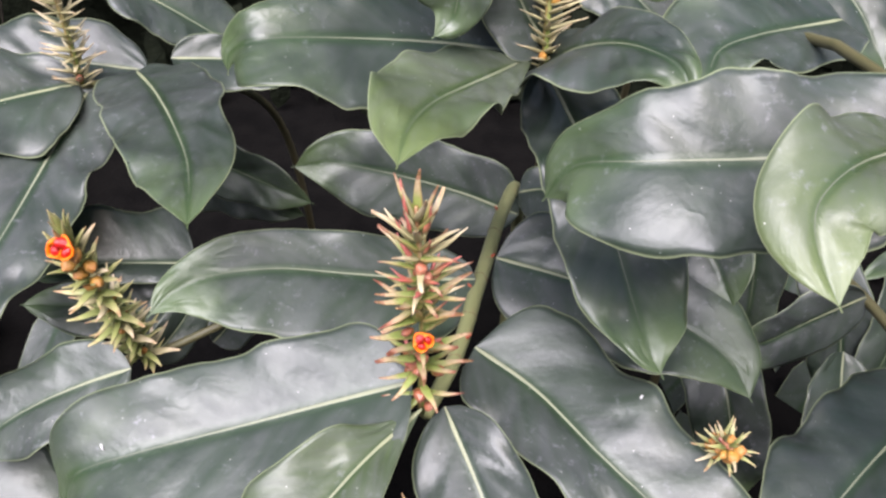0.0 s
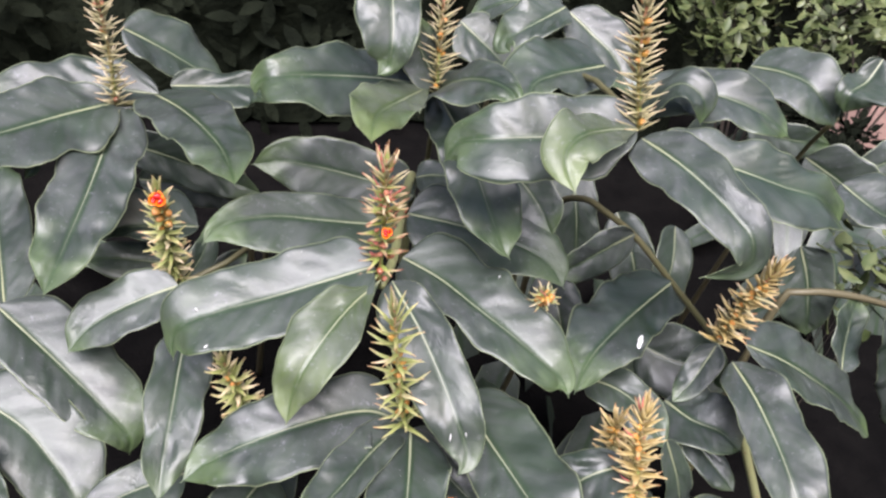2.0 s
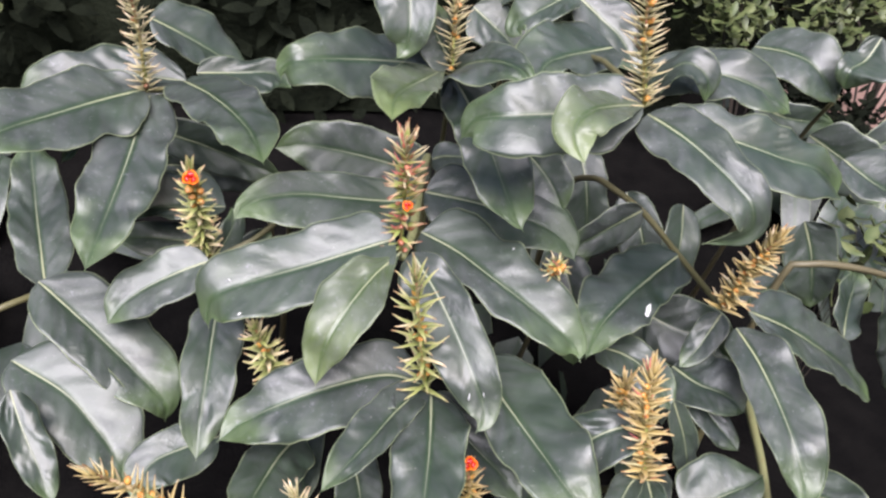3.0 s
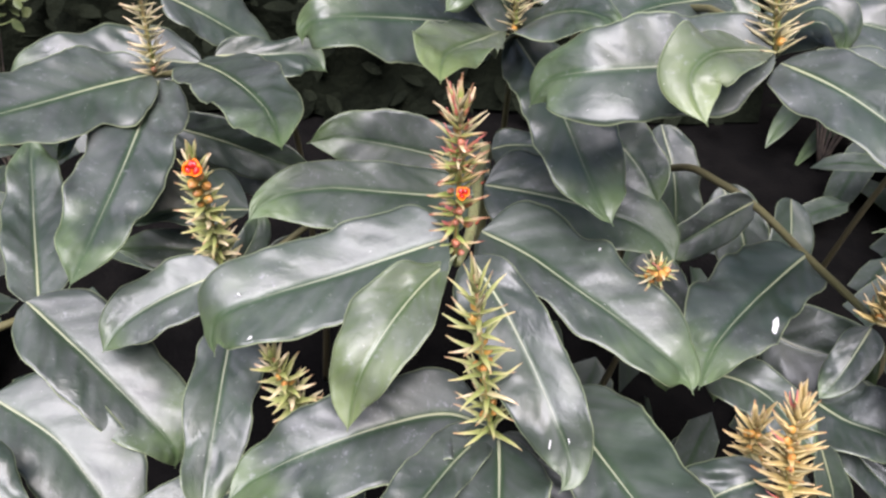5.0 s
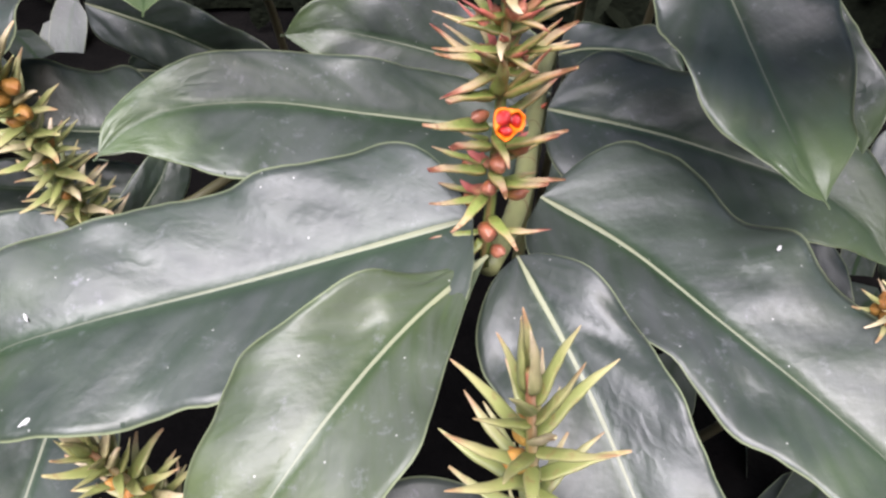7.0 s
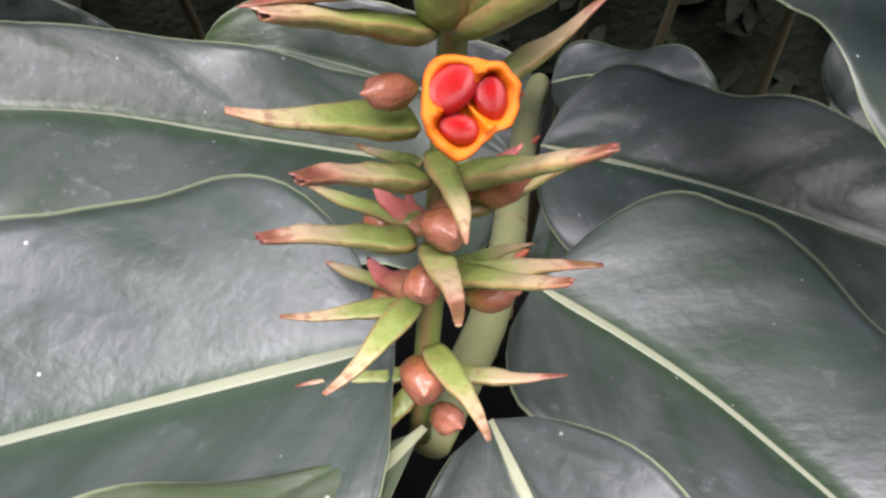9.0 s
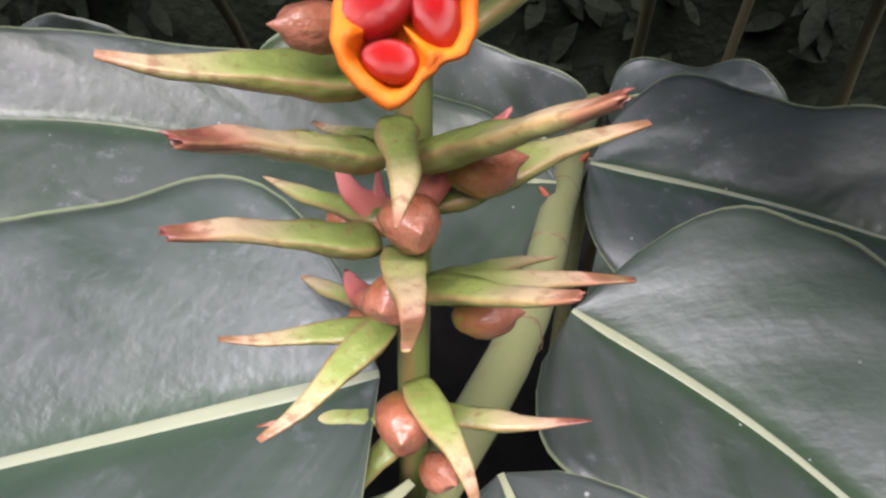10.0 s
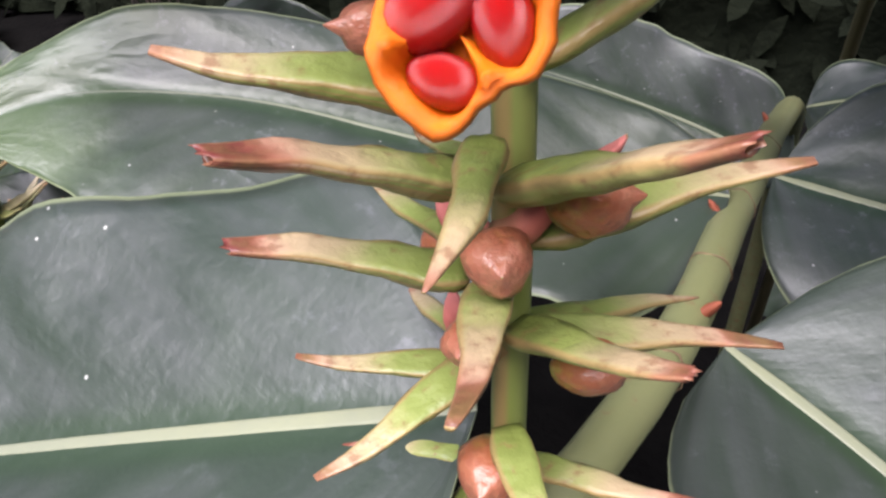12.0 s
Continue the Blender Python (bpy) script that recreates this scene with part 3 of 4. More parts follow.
leaf(main, [(0.091, 0.944, 0.858), (0.166, 0.918, 0.860), (0.226, 0.891, 0.861), (0.309, 0.845, 0.859), (0.351, 0.808, 0.848), (0.373, 0.772, 0.826)], (0.072, 0.080), (-0.13, -0.39, 0.91), 105, ripple=1.1, base=0.16)
leaf(main, [(0.135, 1.280, 0.684), (0.031, 1.285, 0.718), (-0.090, 1.280, 0.749), (-0.180, 1.270, 0.765), (-0.244, 1.260, 0.758)], (0.075, 0.072), (0.02, -0.85, 0.52), 106, ripple=1.1)
leaf(main, [(0.125, 1.187, 0.793), (0.162, 1.174, 0.810), (0.217, 1.146, 0.822), (0.266, 1.107, 0.817)], (0.035, 0.056), (-0.08, -0.43, 0.90), 107, ripple=1.1)
line, run = spline(MAIN_LINE, 400)


def main_joint(y):
    """Place, direction and radius of the main stem at a given depth."""
    i = int(np.argmin(np.abs(line[:399, 1] - y)))
    r = float(np.interp(i / 400 * (len(MAIN_THICK) - 1), range(len(MAIN_THICK)), MAIN_THICK))
    return Vector(line[i]), Vector(line[i + 1] - line[i]).normalized(), r


for k, y in enumerate((0.712, 0.8, 0.89, 1.03)):
    at, d, r = main_joint(y)
    sheath(main, at, d, r, 0.5 if k % 2 else -0.4, k)
for y, way in ((0.752, (0.7, -0.1, 0.6)), (0.86, (-0.7, -0.1, 0.6)), (0.945, (0.7, -0.1, 0.6)), (1.11, (-0.7, -0.1, 0.6))):
    at, d, r = main_joint(y)
    out = Vector(way) - d * Vector(way).dot(d)
    ligule(main, at + out.normalized() * (r * 0.72), out + d * -0.6, 0.0105)
spike(main, (0.027, 0.634, 0.93), (0.02, 0.6, 1.205), "green", 5, whorls=11, per=9, size=0.044, fruits=6, withered=24, skip=0.585, thick=0.003, lift=0.12,
      reds=[((0.0291, 0.5965, 1.0553), (0.008, -0.076, 0.035), 0.0074, 75)], own=[
          (0.132, (0.0, 0.586, 1.0705), 3, 0.85), (0.111, (-0.011, 0.6045, 1.0474), 1, 1.0), (0.0997, (0.0025, 0.593, 1.0406), 3, 0.95),
          (0.0808, (-0.008, 0.6078, 1.0167), 3, 0.9), (0.0576, (-0.0073, 0.6172, 0.9883), 1, 0.7), (0.0592, (-0.007, 0.6626, 0.968), 0, 0.5),
          (0.082, (-0.009, 0.6524, 1.0003), 0, 0.55), (0.062, (0.006, 0.598, 0.985), 1, 0.8), (0.03, (-0.0066, 0.6295, 0.9507), 2, 0.7),
          (0.0247, (0.0085, 0.6152, 0.9384), 0, 0.9), (0.0459, (0.0425, 0.5989, 0.9748), 1, 0.85), (0.0318, (0.0636, 0.627, 0.9642), 2, 0.75),
          (0.0706, (0.0538, 0.6078, 1.0115), 3, 0.85), (0.0663, (0.0682, 0.6394, 0.9956), 1, 0.65), (0.105, (0.032, 0.5813, 1.0386), 0, 0.62),
          (0.0809, (0.032, 0.5862, 1.0198), 1, 0.7), (0.099, (0.0538, 0.5997, 1.0467), 3, 0.9), (0.0869, (0.064, 0.6376, 1.0294), 1, 0.8),
          (0.1136, (0.0572, 0.63, 1.0625), 2, 0.8), (0.0649, (0.0546, 0.6719, 0.9744), 0, 0.5), (0.097, (0.006, 0.64, 1.022), 1, 0.7), (0.14, (-0.012, 0.62, 1.09), 2, 0.8), (0.142, (0.06, 0.64, 1.09), 1, 0.8), (0.15, (-0.006, 0.6, 1.088), 1, 0.9), (0.152, (0.05, 0.603, 1.103), 2, 0.9), (0.143, (0.046, 0.612, 1.072), 1, 1.0), (0.143, (0.013, 0.606, 1.07), 2, 1.0), (0.132, (0.056, 0.594, 1.09), 1, 0.85), (0.134, (0.024, 0.588, 1.092), 0, 0.85), (0.133, (0.047, 0.6, 1.09), 2, 0.9), (0.15, (0.012, 0.584, 1.1), 1, 1.0)],
      berries=[((0.0266, 0.6215, 0.9673), 0.0075), ((0.0278, 0.6155, 1.0177), 0.006), ((0.0246, 0.6164, 1.0017), 0.0055), ((0.0401, 0.6254, 0.9927), 0.006),
               ((0.0165, 0.6105, 1.0495), (0.0042, 0.0042, 0.0062)), ((0.0376, 0.622, 1.0252), 0.006), ((0.0336, 0.6232, 0.9517), 0.0052), ((0.014, 0.634, 1.004), 0.005), ((0.016, 0.638, 0.976), 0.005)],
      remnants=[(0.0821, (0.0095, 0.641, 1.008)), (0.0639, (0.0105, 0.646, 0.976)), (0.08, (0.018, 0.636, 1.012)), (0.0869, (0.045, 0.622, 1.032))])

back_left = thing("ginger_stem", (-0.3, 1.7, 0.0), "green leafy ginger stem with a slender pale spike above broad leaves", "ginger plant", GROUP)
tube("stem", [(-0.474, 1.108, 0.963), (-0.4, 1.118, 0.975), (-0.34, 1.18, 0.95), (-0.3, 1.45, 0.7), (-0.3, 1.7, 0.0)], [0.0047, 0.0062, 0.0070, 0.0086, 0.0101], OLIVE, back_left)
leaf(back_left, [(-0.467, 1.107, 0.958), (-0.471, 1.000, 0.932), (-0.475, 0.889, 0.904), (-0.485, 0.773, 0.871), (-0.493, 0.673, 0.843)], (0.070, 0.065), (0.13, -0.40, 0.91), 200, ripple=1.4)
leaf(back_left, [(-0.479, 1.107, 0.966), (-0.539, 1.047, 0.971), (-0.607, 0.967, 0.976), (-0.665, 0.885, 0.984), (-0.705, 0.808, 0.981)], (0.093, 0.075), (0.17, -0.42, 0.89), 201, ripple=1.4)
leaf(back_left, [(-0.405, 1.160, 0.965), (-0.498, 1.150, 0.975), (-0.594, 1.120, 0.980), (-0.659, 1.090, 0.975), (-0.704, 1.050, 0.955)], (0.062, 0.065), (0.16, -0.44, 0.88), 202, ripple=1.4)
leaf(back_left, [(-0.488, 1.104, 0.965), (-0.534, 1.057, 0.954), (-0.574, 1.015, 0.931), (-0.621, 0.986, 0.858)], (0.032, 0.014), (0.16, -0.42, 0.89), 203, ripple=1.4)
leaf(back_left, [(-0.401, 1.120, 0.984), (-0.343, 1.034, 1.006), (-0.286, 0.941, 1.022), (-0.233, 0.843, 1.028), (-0.200, 0.742, 1.026)], (0.062, 0.066), (0.25, -0.65, 0.72), 204, ripple=1.4)
leaf(back_left, [(-0.494, 1.277, 1.050), (-0.432, 1.294, 1.010), (-0.344, 1.312, 0.949), (-0.297, 1.319, 0.922)], (0.075, 0.060), (0.08, -0.46, 0.88), 205, ripple=1.4)
leaf(back_left, [(-0.397, 1.226, 0.954), (-0.323, 1.250, 0.948), (-0.241, 1.272, 0.942), (-0.198, 1.269, 0.909)], (0.035, 0.065), (0.05, -0.46, 0.89), 206, ripple=1.4)
leaf(back_left, [(-0.560, 1.370, 0.735), (-0.439, 1.360, 0.704), (-0.337, 1.350, 0.668), (-0.230, 1.340, 0.629)], (0.050, 0.055), (0.05, -0.95, 0.3), 207, ripple=1.1)
leaf(back_left, [(-0.540, 1.420, 0.600), (-0.434, 1.400, 0.610), (-0.353, 1.390, 0.600), (-0.258, 1.380, 0.570)], (0.045, 0.050), (0.05, -0.98, 0.2), 208, ripple=1.1)
spike(back_left, (-0.474, 1.108, 0.965), (-0.473, 1.053, 1.25), "straw", 6, whorls=13, per=8, size=0.039, fruits=4)

back_mid = thing("ginger_stem", (0.2, 1.75, 0.0), "green leafy ginger stem with hanging leaves under an orange-flecked spike", "ginger plant", GROUP)
tube("stem", [(0.12, 0.963, 1.104), (0.13, 1.05, 1.05), (0.16, 1.3, 0.8), (0.2, 1.75, 0.0)], [0.0047, 0.0062, 0.0078, 0.0101], OLIVE, back_mid)
leaf(back_mid, [(0.120, 0.963, 1.106), (0.148, 0.918, 1.077), (0.174, 0.845, 1.055), (0.199, 0.739, 1.015), (0.217, 0.675, 0.989), (0.231, 0.657, 0.972)], (0.060, 0.055), (0.05, -0.75, 0.65), 300, ripple=1.4, taper=4.5)
leaf(back_mid, [(0.109, 0.968, 1.114), (0.055, 0.860, 1.136), (0.019, 0.775, 1.156), (0.004, 0.710, 1.166), (0.001, 0.660, 1.161)], (0.05, 0.058), (-0.10, -0.56, 0.82), 301, mat=YOUNG, base=0.62, label="young bright green leaf with a pale margin", ripple=1.4)
leaf(back_mid, [(0.093, 0.988, 1.108), (0.007, 0.948, 1.131), (-0.081, 0.889, 1.155), (-0.144, 0.850, 1.166), (-0.177, 0.856, 1.148), (-0.180, 0.848, 1.128)], (0.082, 0.055), (0.04, -0.62, 0.78), 302, ripple=1.4)
leaf(back_mid, [(0.013, 1.003, 1.366), (0.023, 0.966, 1.313), (0.030, 0.904, 1.265), (0.031, 0.870, 1.225), (0.026, 0.865, 1.190), (0.009, 0.851, 1.177)], (0.045, 0.061), (-0.03, -0.47, 0.88), 303, ripple=1.4)
leaf(back_mid, [(0.123, 0.964, 1.109), (0.149, 0.913, 1.152), (0.184, 0.858, 1.182), (0.219, 0.810, 1.187), (0.230, 0.781, 1.169)], (0.031, 0.073), (-0.09, -0.47, 0.88), 304, ripple=1.4)
leaf(back_mid, [(0.122, 0.970, 1.123), (0.086, 0.973, 1.178), (0.072, 0.974, 1.237)], (0.045, 0.040), (-0.05, -0.48, 0.87), 305, ripple=1.4)
spike(back_mid, (0.12, 0.963, 1.106), (0.12, 1.0, 1.33), "straw", 7, whorls=11, per=8, size=0.039, fruits=8, fruit="amber", withered=4)

back_right = thing("ginger_stem", (0.55, 1.7, 0.0), "green leafy ginger stem with curling bright leaves under a long spike", "ginger plant", GROUP)
tube("stem", [(0.387, 0.684, 1.2), (0.385, 0.78, 1.195), (0.38, 1.0, 1.14), (0.4, 1.35, 0.9), (0.55, 1.7, 0.0)], [0.0047, 0.0062, 0.007, 0.0078, 0.0101], OLIVE, back_right)
leaf(back_right, [(0.386, 0.685, 1.202), (0.331, 0.688, 1.194), (0.265, 0.678, 1.183), (0.178, 0.671, 1.177), (0.132, 0.699, 1.151), (0.112, 0.704, 1.113)], (0.073, 0.057), (-0.09, -0.62, 0.78), 400, ripple=1.4)
leaf(back_right, [(0.388, 0.683, 1.201), (0.326, 0.638, 1.219), (0.275, 0.591, 1.231), (0.248, 0.559, 1.223), (0.249, 0.534, 1.205), (0.258, 0.510, 1.190)], (0.044, 0.042), (-0.31, -0.56, 0.77), 401, mat=YOUNG, base=0.62, label="young bright green leaf with a pale margin", ripple=1.4)
leaf(back_right, [(0.393, 0.676, 1.190), (0.419, 0.613, 1.194), (0.447, 0.564, 1.187), (0.479, 0.513, 1.170), (0.500, 0.486, 1.151), (0.504, 0.482, 1.111), (0.442, 0.477, 1.091)], (0.045, 0.055), (-0.22, -0.52, 0.82), 402, ripple=1.4, taper=1.3)
leaf(back_right, [(0.408, 0.665, 1.180), (0.462, 0.651, 1.180), (0.529, 0.632, 1.173), (0.605, 0.624, 1.154), (0.666, 0.625, 1.139), (0.712, 0.637, 1.105), (0.725, 0.630, 1.070)], (0.050, 0.075), (-0.25, -0.39, 0.89), 403, ripple=1.4)
leaf(back_right, [(0.505, 0.950, 1.090), (0.520, 0.937, 1.151), (0.545, 0.917, 1.177), (0.577, 0.896, 1.158), (0.582, 0.888, 1.115)], (0.037, 0.037), (-0.21, -0.43, 0.88), 404, ripple=1.4)
leaf(back_right, [(0.516, 0.968, 1.087), (0.568, 0.986, 1.130), (0.637, 0.957, 1.142), (0.714, 0.932, 1.125), (0.776, 0.921, 1.087)], (0.060, 0.065), (-0.23, -0.42, 0.88), 405, ripple=1.4)
spike(back_right, (0.387, 0.684, 1.201), (0.345, 0.69, 1.445), "straw", 8, whorls=14, per=8, size=0.039, fruits=7, fruit="amber", withered=4)

far_mid = thing("ginger_stem", (0.35, 1.9, 0.0), "dark green leafy ginger stem behind the others", "ginger plant", GROUP)
tube("stem", [(0.28, 1.22, 1.3), (0.3, 1.3, 1.2), (0.32, 1.5, 0.9), (0.35, 1.9, 0.0)], [0.0047, 0.0062, 0.0078, 0.0101], OLIVE, far_mid)
leaf(far_mid, [(0.362, 1.116, 1.226), (0.311, 1.074, 1.212), (0.269, 1.051, 1.195), (0.247, 1.049, 1.172), (0.255, 1.031, 1.161)], (0.041, 0.055), (-0.11, -0.47, 0.87), 500, ripple=1.4)
leaf(far_mid, [(0.374, 1.129, 1.213), (0.415, 1.101, 1.187), (0.461, 1.065, 1.155), (0.497, 1.018, 1.101)], (0.056, 0.055), (-0.17, -0.45, 0.87), 501, ripple=1.4)
leaf(far_mid, [(0.380, 1.209, 1.193), (0.289, 1.256, 1.183), (0.207, 1.280, 1.135)], (0.045, 0.045), (-0.10, -0.49, 0.87), 502, ripple=1.4)
leaf(far_mid, [(0.184, 1.232, 1.140), (0.236, 1.210, 1.105), (0.283, 1.186, 1.071), (0.318, 1.164, 1.040)], (0.050, 0.065), (-0.10, -0.46, 0.88), 503, ripple=1.4)
leaf(far_mid, [(0.439, 1.039, 1.149), (0.379, 0.992, 1.156), (0.316, 0.939, 1.164), (0.278, 0.909, 1.158), (0.262, 0.859, 1.139)], (0.062, 0.083), (-0.13, -0.45, 0.88), 600, ripple=1.4)
leaf(far_mid, [(0.285, 0.997, 0.940), (0.316, 0.953, 0.924), (0.339, 0.908, 0.905), (0.357, 0.858, 0.881)], (0.050, 0.050), (-0.12, -0.92, 0.35), 601, ripple=1.4)

# dark blades hanging almost upright in the hollow behind
for n, (x, y, z, lean, drop) in enumerate(((0.53, 1.42, 0.74, 0.05, 0.33), (0.68, 1.36, 0.62, 0.08, 0.3), (0.84, 1.34, 0.6, -0.05, 0.28), (0.45, 1.12, 0.6, 0.06, 0.26), (0.68, 1.14, 0.56, -0.05, 0.27))):
    leaf(far_mid, [(x, y, z), (x + lean * 0.4, y - 0.09, z - drop * 0.22), (x + lean * 0.8, y - 0.13, z - drop * 0.6), (x + lean, y - 0.14, z - drop)], (0.055, 0.06), (0.1 * (-1) ** n, -1.0, 0.0), 620 + n, ripple=1.2)

left_low = thing("ginger_stem", (-0.95, 1.0, 0.0), "green leafy ginger stem with large drooping glossy leaves", "ginger plant", GROUP)
tube("stem", [(-0.622, 0.827, 0.668), (-0.66, 0.77, 0.69), (-0.74, 0.72, 0.66), (-0.9, 0.8, 0.4), (-0.95, 1.0, 0.0)], [0.0062, 0.0070, 0.0078, 0.0094, 0.0109], OLIVE, left_low)
leaf(left_low, [(-0.635, 0.828, 0.675), (-0.658, 0.892, 0.694), (-0.694, 0.995, 0.730), (-0.730, 1.108, 0.779), (-0.751, 1.174, 0.812)], (0.050, 0.060), (0.17, -0.37, 0.91), 700, ripple=1.4)
leaf(left_low, [(-0.620, 0.776, 0.732), (-0.594, 0.759, 0.720), (-0.495, 0.693, 0.670), (-0.415, 0.640, 0.620), (-0.380, 0.614, 0.588), (-0.380, 0.608, 0.548)], (0.080, 0.066), (-0.25, 0.05, 0.95), 701, ripple=1.2)
leaf(left_low, [(-0.637, 0.645, 0.660), (-0.539, 0.598, 0.630), (-0.480, 0.553, 0.590), (-0.435, 0.509, 0.550), (-0.422, 0.487, 0.510)], (0.078, 0.066), (-0.25, 0.05, 0.95), 702, ripple=1.2)

left_mid = thing("ginger_stem", (-0.25, 1.35, 0.0), "green leafy ginger stem whose leaning spike is topped by red seeds", "ginger plant", GROUP)
tube("stem", [(-0.320, 0.825, 0.757), (-0.235, 0.865, 0.785), (-0.185, 0.95, 0.775), (-0.2, 1.1, 0.55), (-0.25, 1.35, 0.0)], [0.0047, 0.0062, 0.0078, 0.0086, 0.0101], OLIVE, left_mid)
leaf(left_mid, [(-0.307, 0.764, 0.804), (-0.356, 0.750, 0.789), (-0.409, 0.730, 0.769), (-0.450, 0.707, 0.747), (-0.477, 0.680, 0.717)], (0.056, 0.050), (0.12, -0.36, 0.93), 800, ripple=1.0)
leaf(left_mid, [(-0.313, 0.987, 0.771), (-0.376, 0.968, 0.781), (-0.436, 0.946, 0.790), (-0.493, 0.911, 0.785)], (0.035, 0.080), (0.14, -0.39, 0.91), 801, ripple=1.0)
leaf(left_mid, [(-0.319, 0.973, 0.699), (-0.385, 0.957, 0.703), (-0.457, 0.942, 0.718), (-0.534, 0.920, 0.732)], (0.046, 0.041), (0.14, -0.37, 0.92), 802, ripple=1.0)
leaf(left_mid, [(-0.328, 0.841, 0.731), (-0.298, 0.889, 0.760), (-0.286, 0.920, 0.784), (-0.292, 0.940, 0.804)], (0.025, 0.030), (0.35, -0.9, 0.25), 803, ripple=1.0)
leaf(left_mid, [(-0.283, 0.930, 0.681), (-0.253, 0.972, 0.700), (-0.221, 0.996, 0.703)], (0.026, 0.034), (0.3, -0.92, 0.25), 804, ripple=1.0)
spike(left_mid, (-0.322, 0.825, 0.757), (-0.319, 0.728, 1.055), "olive", 9, whorls=15, per=7, size=0.043, fruits=6, fruit="amber", stout=0.95, lift=0.36, reds=[((-0.316, 0.728, 1.003), (0.1, -0.7, 0.5), 0.0115, 20)], berries=[((-0.312, 0.737, 0.988), 0.0085), ((-0.323, 0.742, 0.972), 0.009), ((-0.309, 0.75, 0.964), 0.008), ((-0.322, 0.752, 0.952), 0.0085), ((-0.311, 0.757, 0.938), 0.008), ((-0.324, 0.765, 0.925), 0.007)])

front_left = thing("ginger_stem", (-0.2, 0.95, 0.0), "short green ginger stem with a small leaning spike", "ginger plant", GROUP)
tube("stem", [(-0.172, 0.575, 0.693), (-0.175, 0.64, 0.6), (-0.18, 0.75, 0.4), (-0.2, 0.95, 0.0)], [0.0039, 0.0062, 0.0078, 0.0094], OLIVE, front_left)
leaf(front_left, [(-0.280, 0.699, 0.779), (-0.281, 0.616, 0.760), (-0.280, 0.533, 0.737), (-0.282, 0.464, 0.706), (-0.282, 0.418, 0.675)], (0.050, 0.041), (0.08, -0.32, 0.95), 900, ripple=1.4)
spike(front_left, (-0.172, 0.575, 0.695), (-0.203, 0.522, 0.895), "olive", 10, whorls=9, per=7, size=0.04, fruits=7, fruit="amber", stout=0.95, lift=0.36)

front_mid = thing("ginger_stem", (0.1, 0.95, 0.0), "green leafy ginger stem with a spiny yellow-green spike", "ginger plant", GROUP)
tube("stem", [(0.074, 0.49, 0.772), (0.085, 0.54, 0.7), (0.1, 0.7, 0.45), (0.1, 0.95, 0.0)], [0.0047, 0.0070, 0.0086, 0.0101], OLIVE, front_mid)
leaf(front_mid, [(0.074, 0.502, 0.767), (0.016, 0.509, 0.782), (-0.065, 0.484, 0.784), (-0.151, 0.458, 0.766), (-0.212, 0.445, 0.735), (-0.249, 0.426, 0.713)], (0.075, 0.058), (0.04, -0.31, 0.95), 1000, ripple=1.4)
leaf(front_mid, [(0.070, 0.498, 0.762), (0.028, 0.440, 0.775), (-0.016, 0.373, 0.781), (-0.052, 0.328, 0.777), (-0.084, 0.294, 0.767)], (0.030, 0.040), (-0.01, -0.29, 0.96), 1001, ripple=1.4)
leaf(front_mid, [(0.086, 0.495, 0.762), (0.081, 0.426, 0.765), (0.073, 0.350, 0.764), (0.063, 0.280, 0.752), (0.055, 0.209, 0.738)], (0.055, 0.055), (-0.04, -0.28, 0.96), 1002, ripple=1.4)
leaf(front_mid, [(0.176, 0.581, 0.750), (0.204, 0.496, 0.749), (0.242, 0.406, 0.749), (0.276, 0.325, 0.749), (0.303, 0.290, 0.728), (0.307, 0.252, 0.727)], (0.080, 0.061), (-0.12, -0.27, 0.96), 1003, ripple=1.4)
leaf(front_mid, [(0.103, 0.573, 0.672), (0.161, 0.505, 0.632), (0.217, 0.450, 0.608), (0.253, 0.405, 0.590)], (0.040, 0.055), (-0.08, -0.27, 0.96), 1004, ripple=1.4)
spike(front_mid, (0.074, 0.482, 0.782), (0.030, 0.444, 1.088), "olive", 11, whorls=12, per=6, size=0.047, fruits=16, fruit="amber", stout=0.66, lift=0.32)

right_low = thing("ginger_stem", (0.52, 1.5, 0.0), "green leafy ginger stem arching forward under a golden spike", "ginger plant", GROUP)
tube("stem", [(0.605, 0.630, 0.846), (0.599, 0.815, 0.814), (0.575, 0.985, 0.803), (0.546, 1.100, 0.784), (0.521, 1.200, 0.755), (0.502, 1.330, 0.640), (0.500, 1.430, 0.350), (0.520, 1.500, 0.000)], [0.0055, 0.0062, 0.0070, 0.0078, 0.0086, 0.0094, 0.01, 0.0109], OLIVE, right_low)
leaf(right_low, [(0.620, 0.584, 0.837), (0.630, 0.511, 0.833), (0.637, 0.435, 0.820), (0.641, 0.359, 0.800), (0.652, 0.314, 0.762), (0.640, 0.274, 0.747)], (0.055, 0.045), (-0.24, -0.26, 0.94), 1100, ripple=1.4)
leaf(right_low, [(0.638, 0.597, 0.865), (0.719, 0.606, 0.826), (0.793, 0.613, 0.781), (0.899, 0.627, 0.704), (1.004, 0.635, 0.605)], (0.068, 0.066), (-0.25, -0.30, 0.92), 1101, ripple=1.4)
leaf(right_low, [(0.632, 0.660, 0.804), (0.609, 0.637, 0.782), (0.581, 0.611, 0.757), (0.547, 0.588, 0.733)], (0.028, 0.028), (-0.20, -0.32, 0.93), 1102, ripple=1.4)
leaf(right_low, [(0.544, 0.605, 0.719), (0.573, 0.555, 0.727), (0.612, 0.523, 0.733), (0.646, 0.500, 0.714)], (0.065, 0.055), (-0.21, -0.29, 0.93), 1103, ripple=1.4)
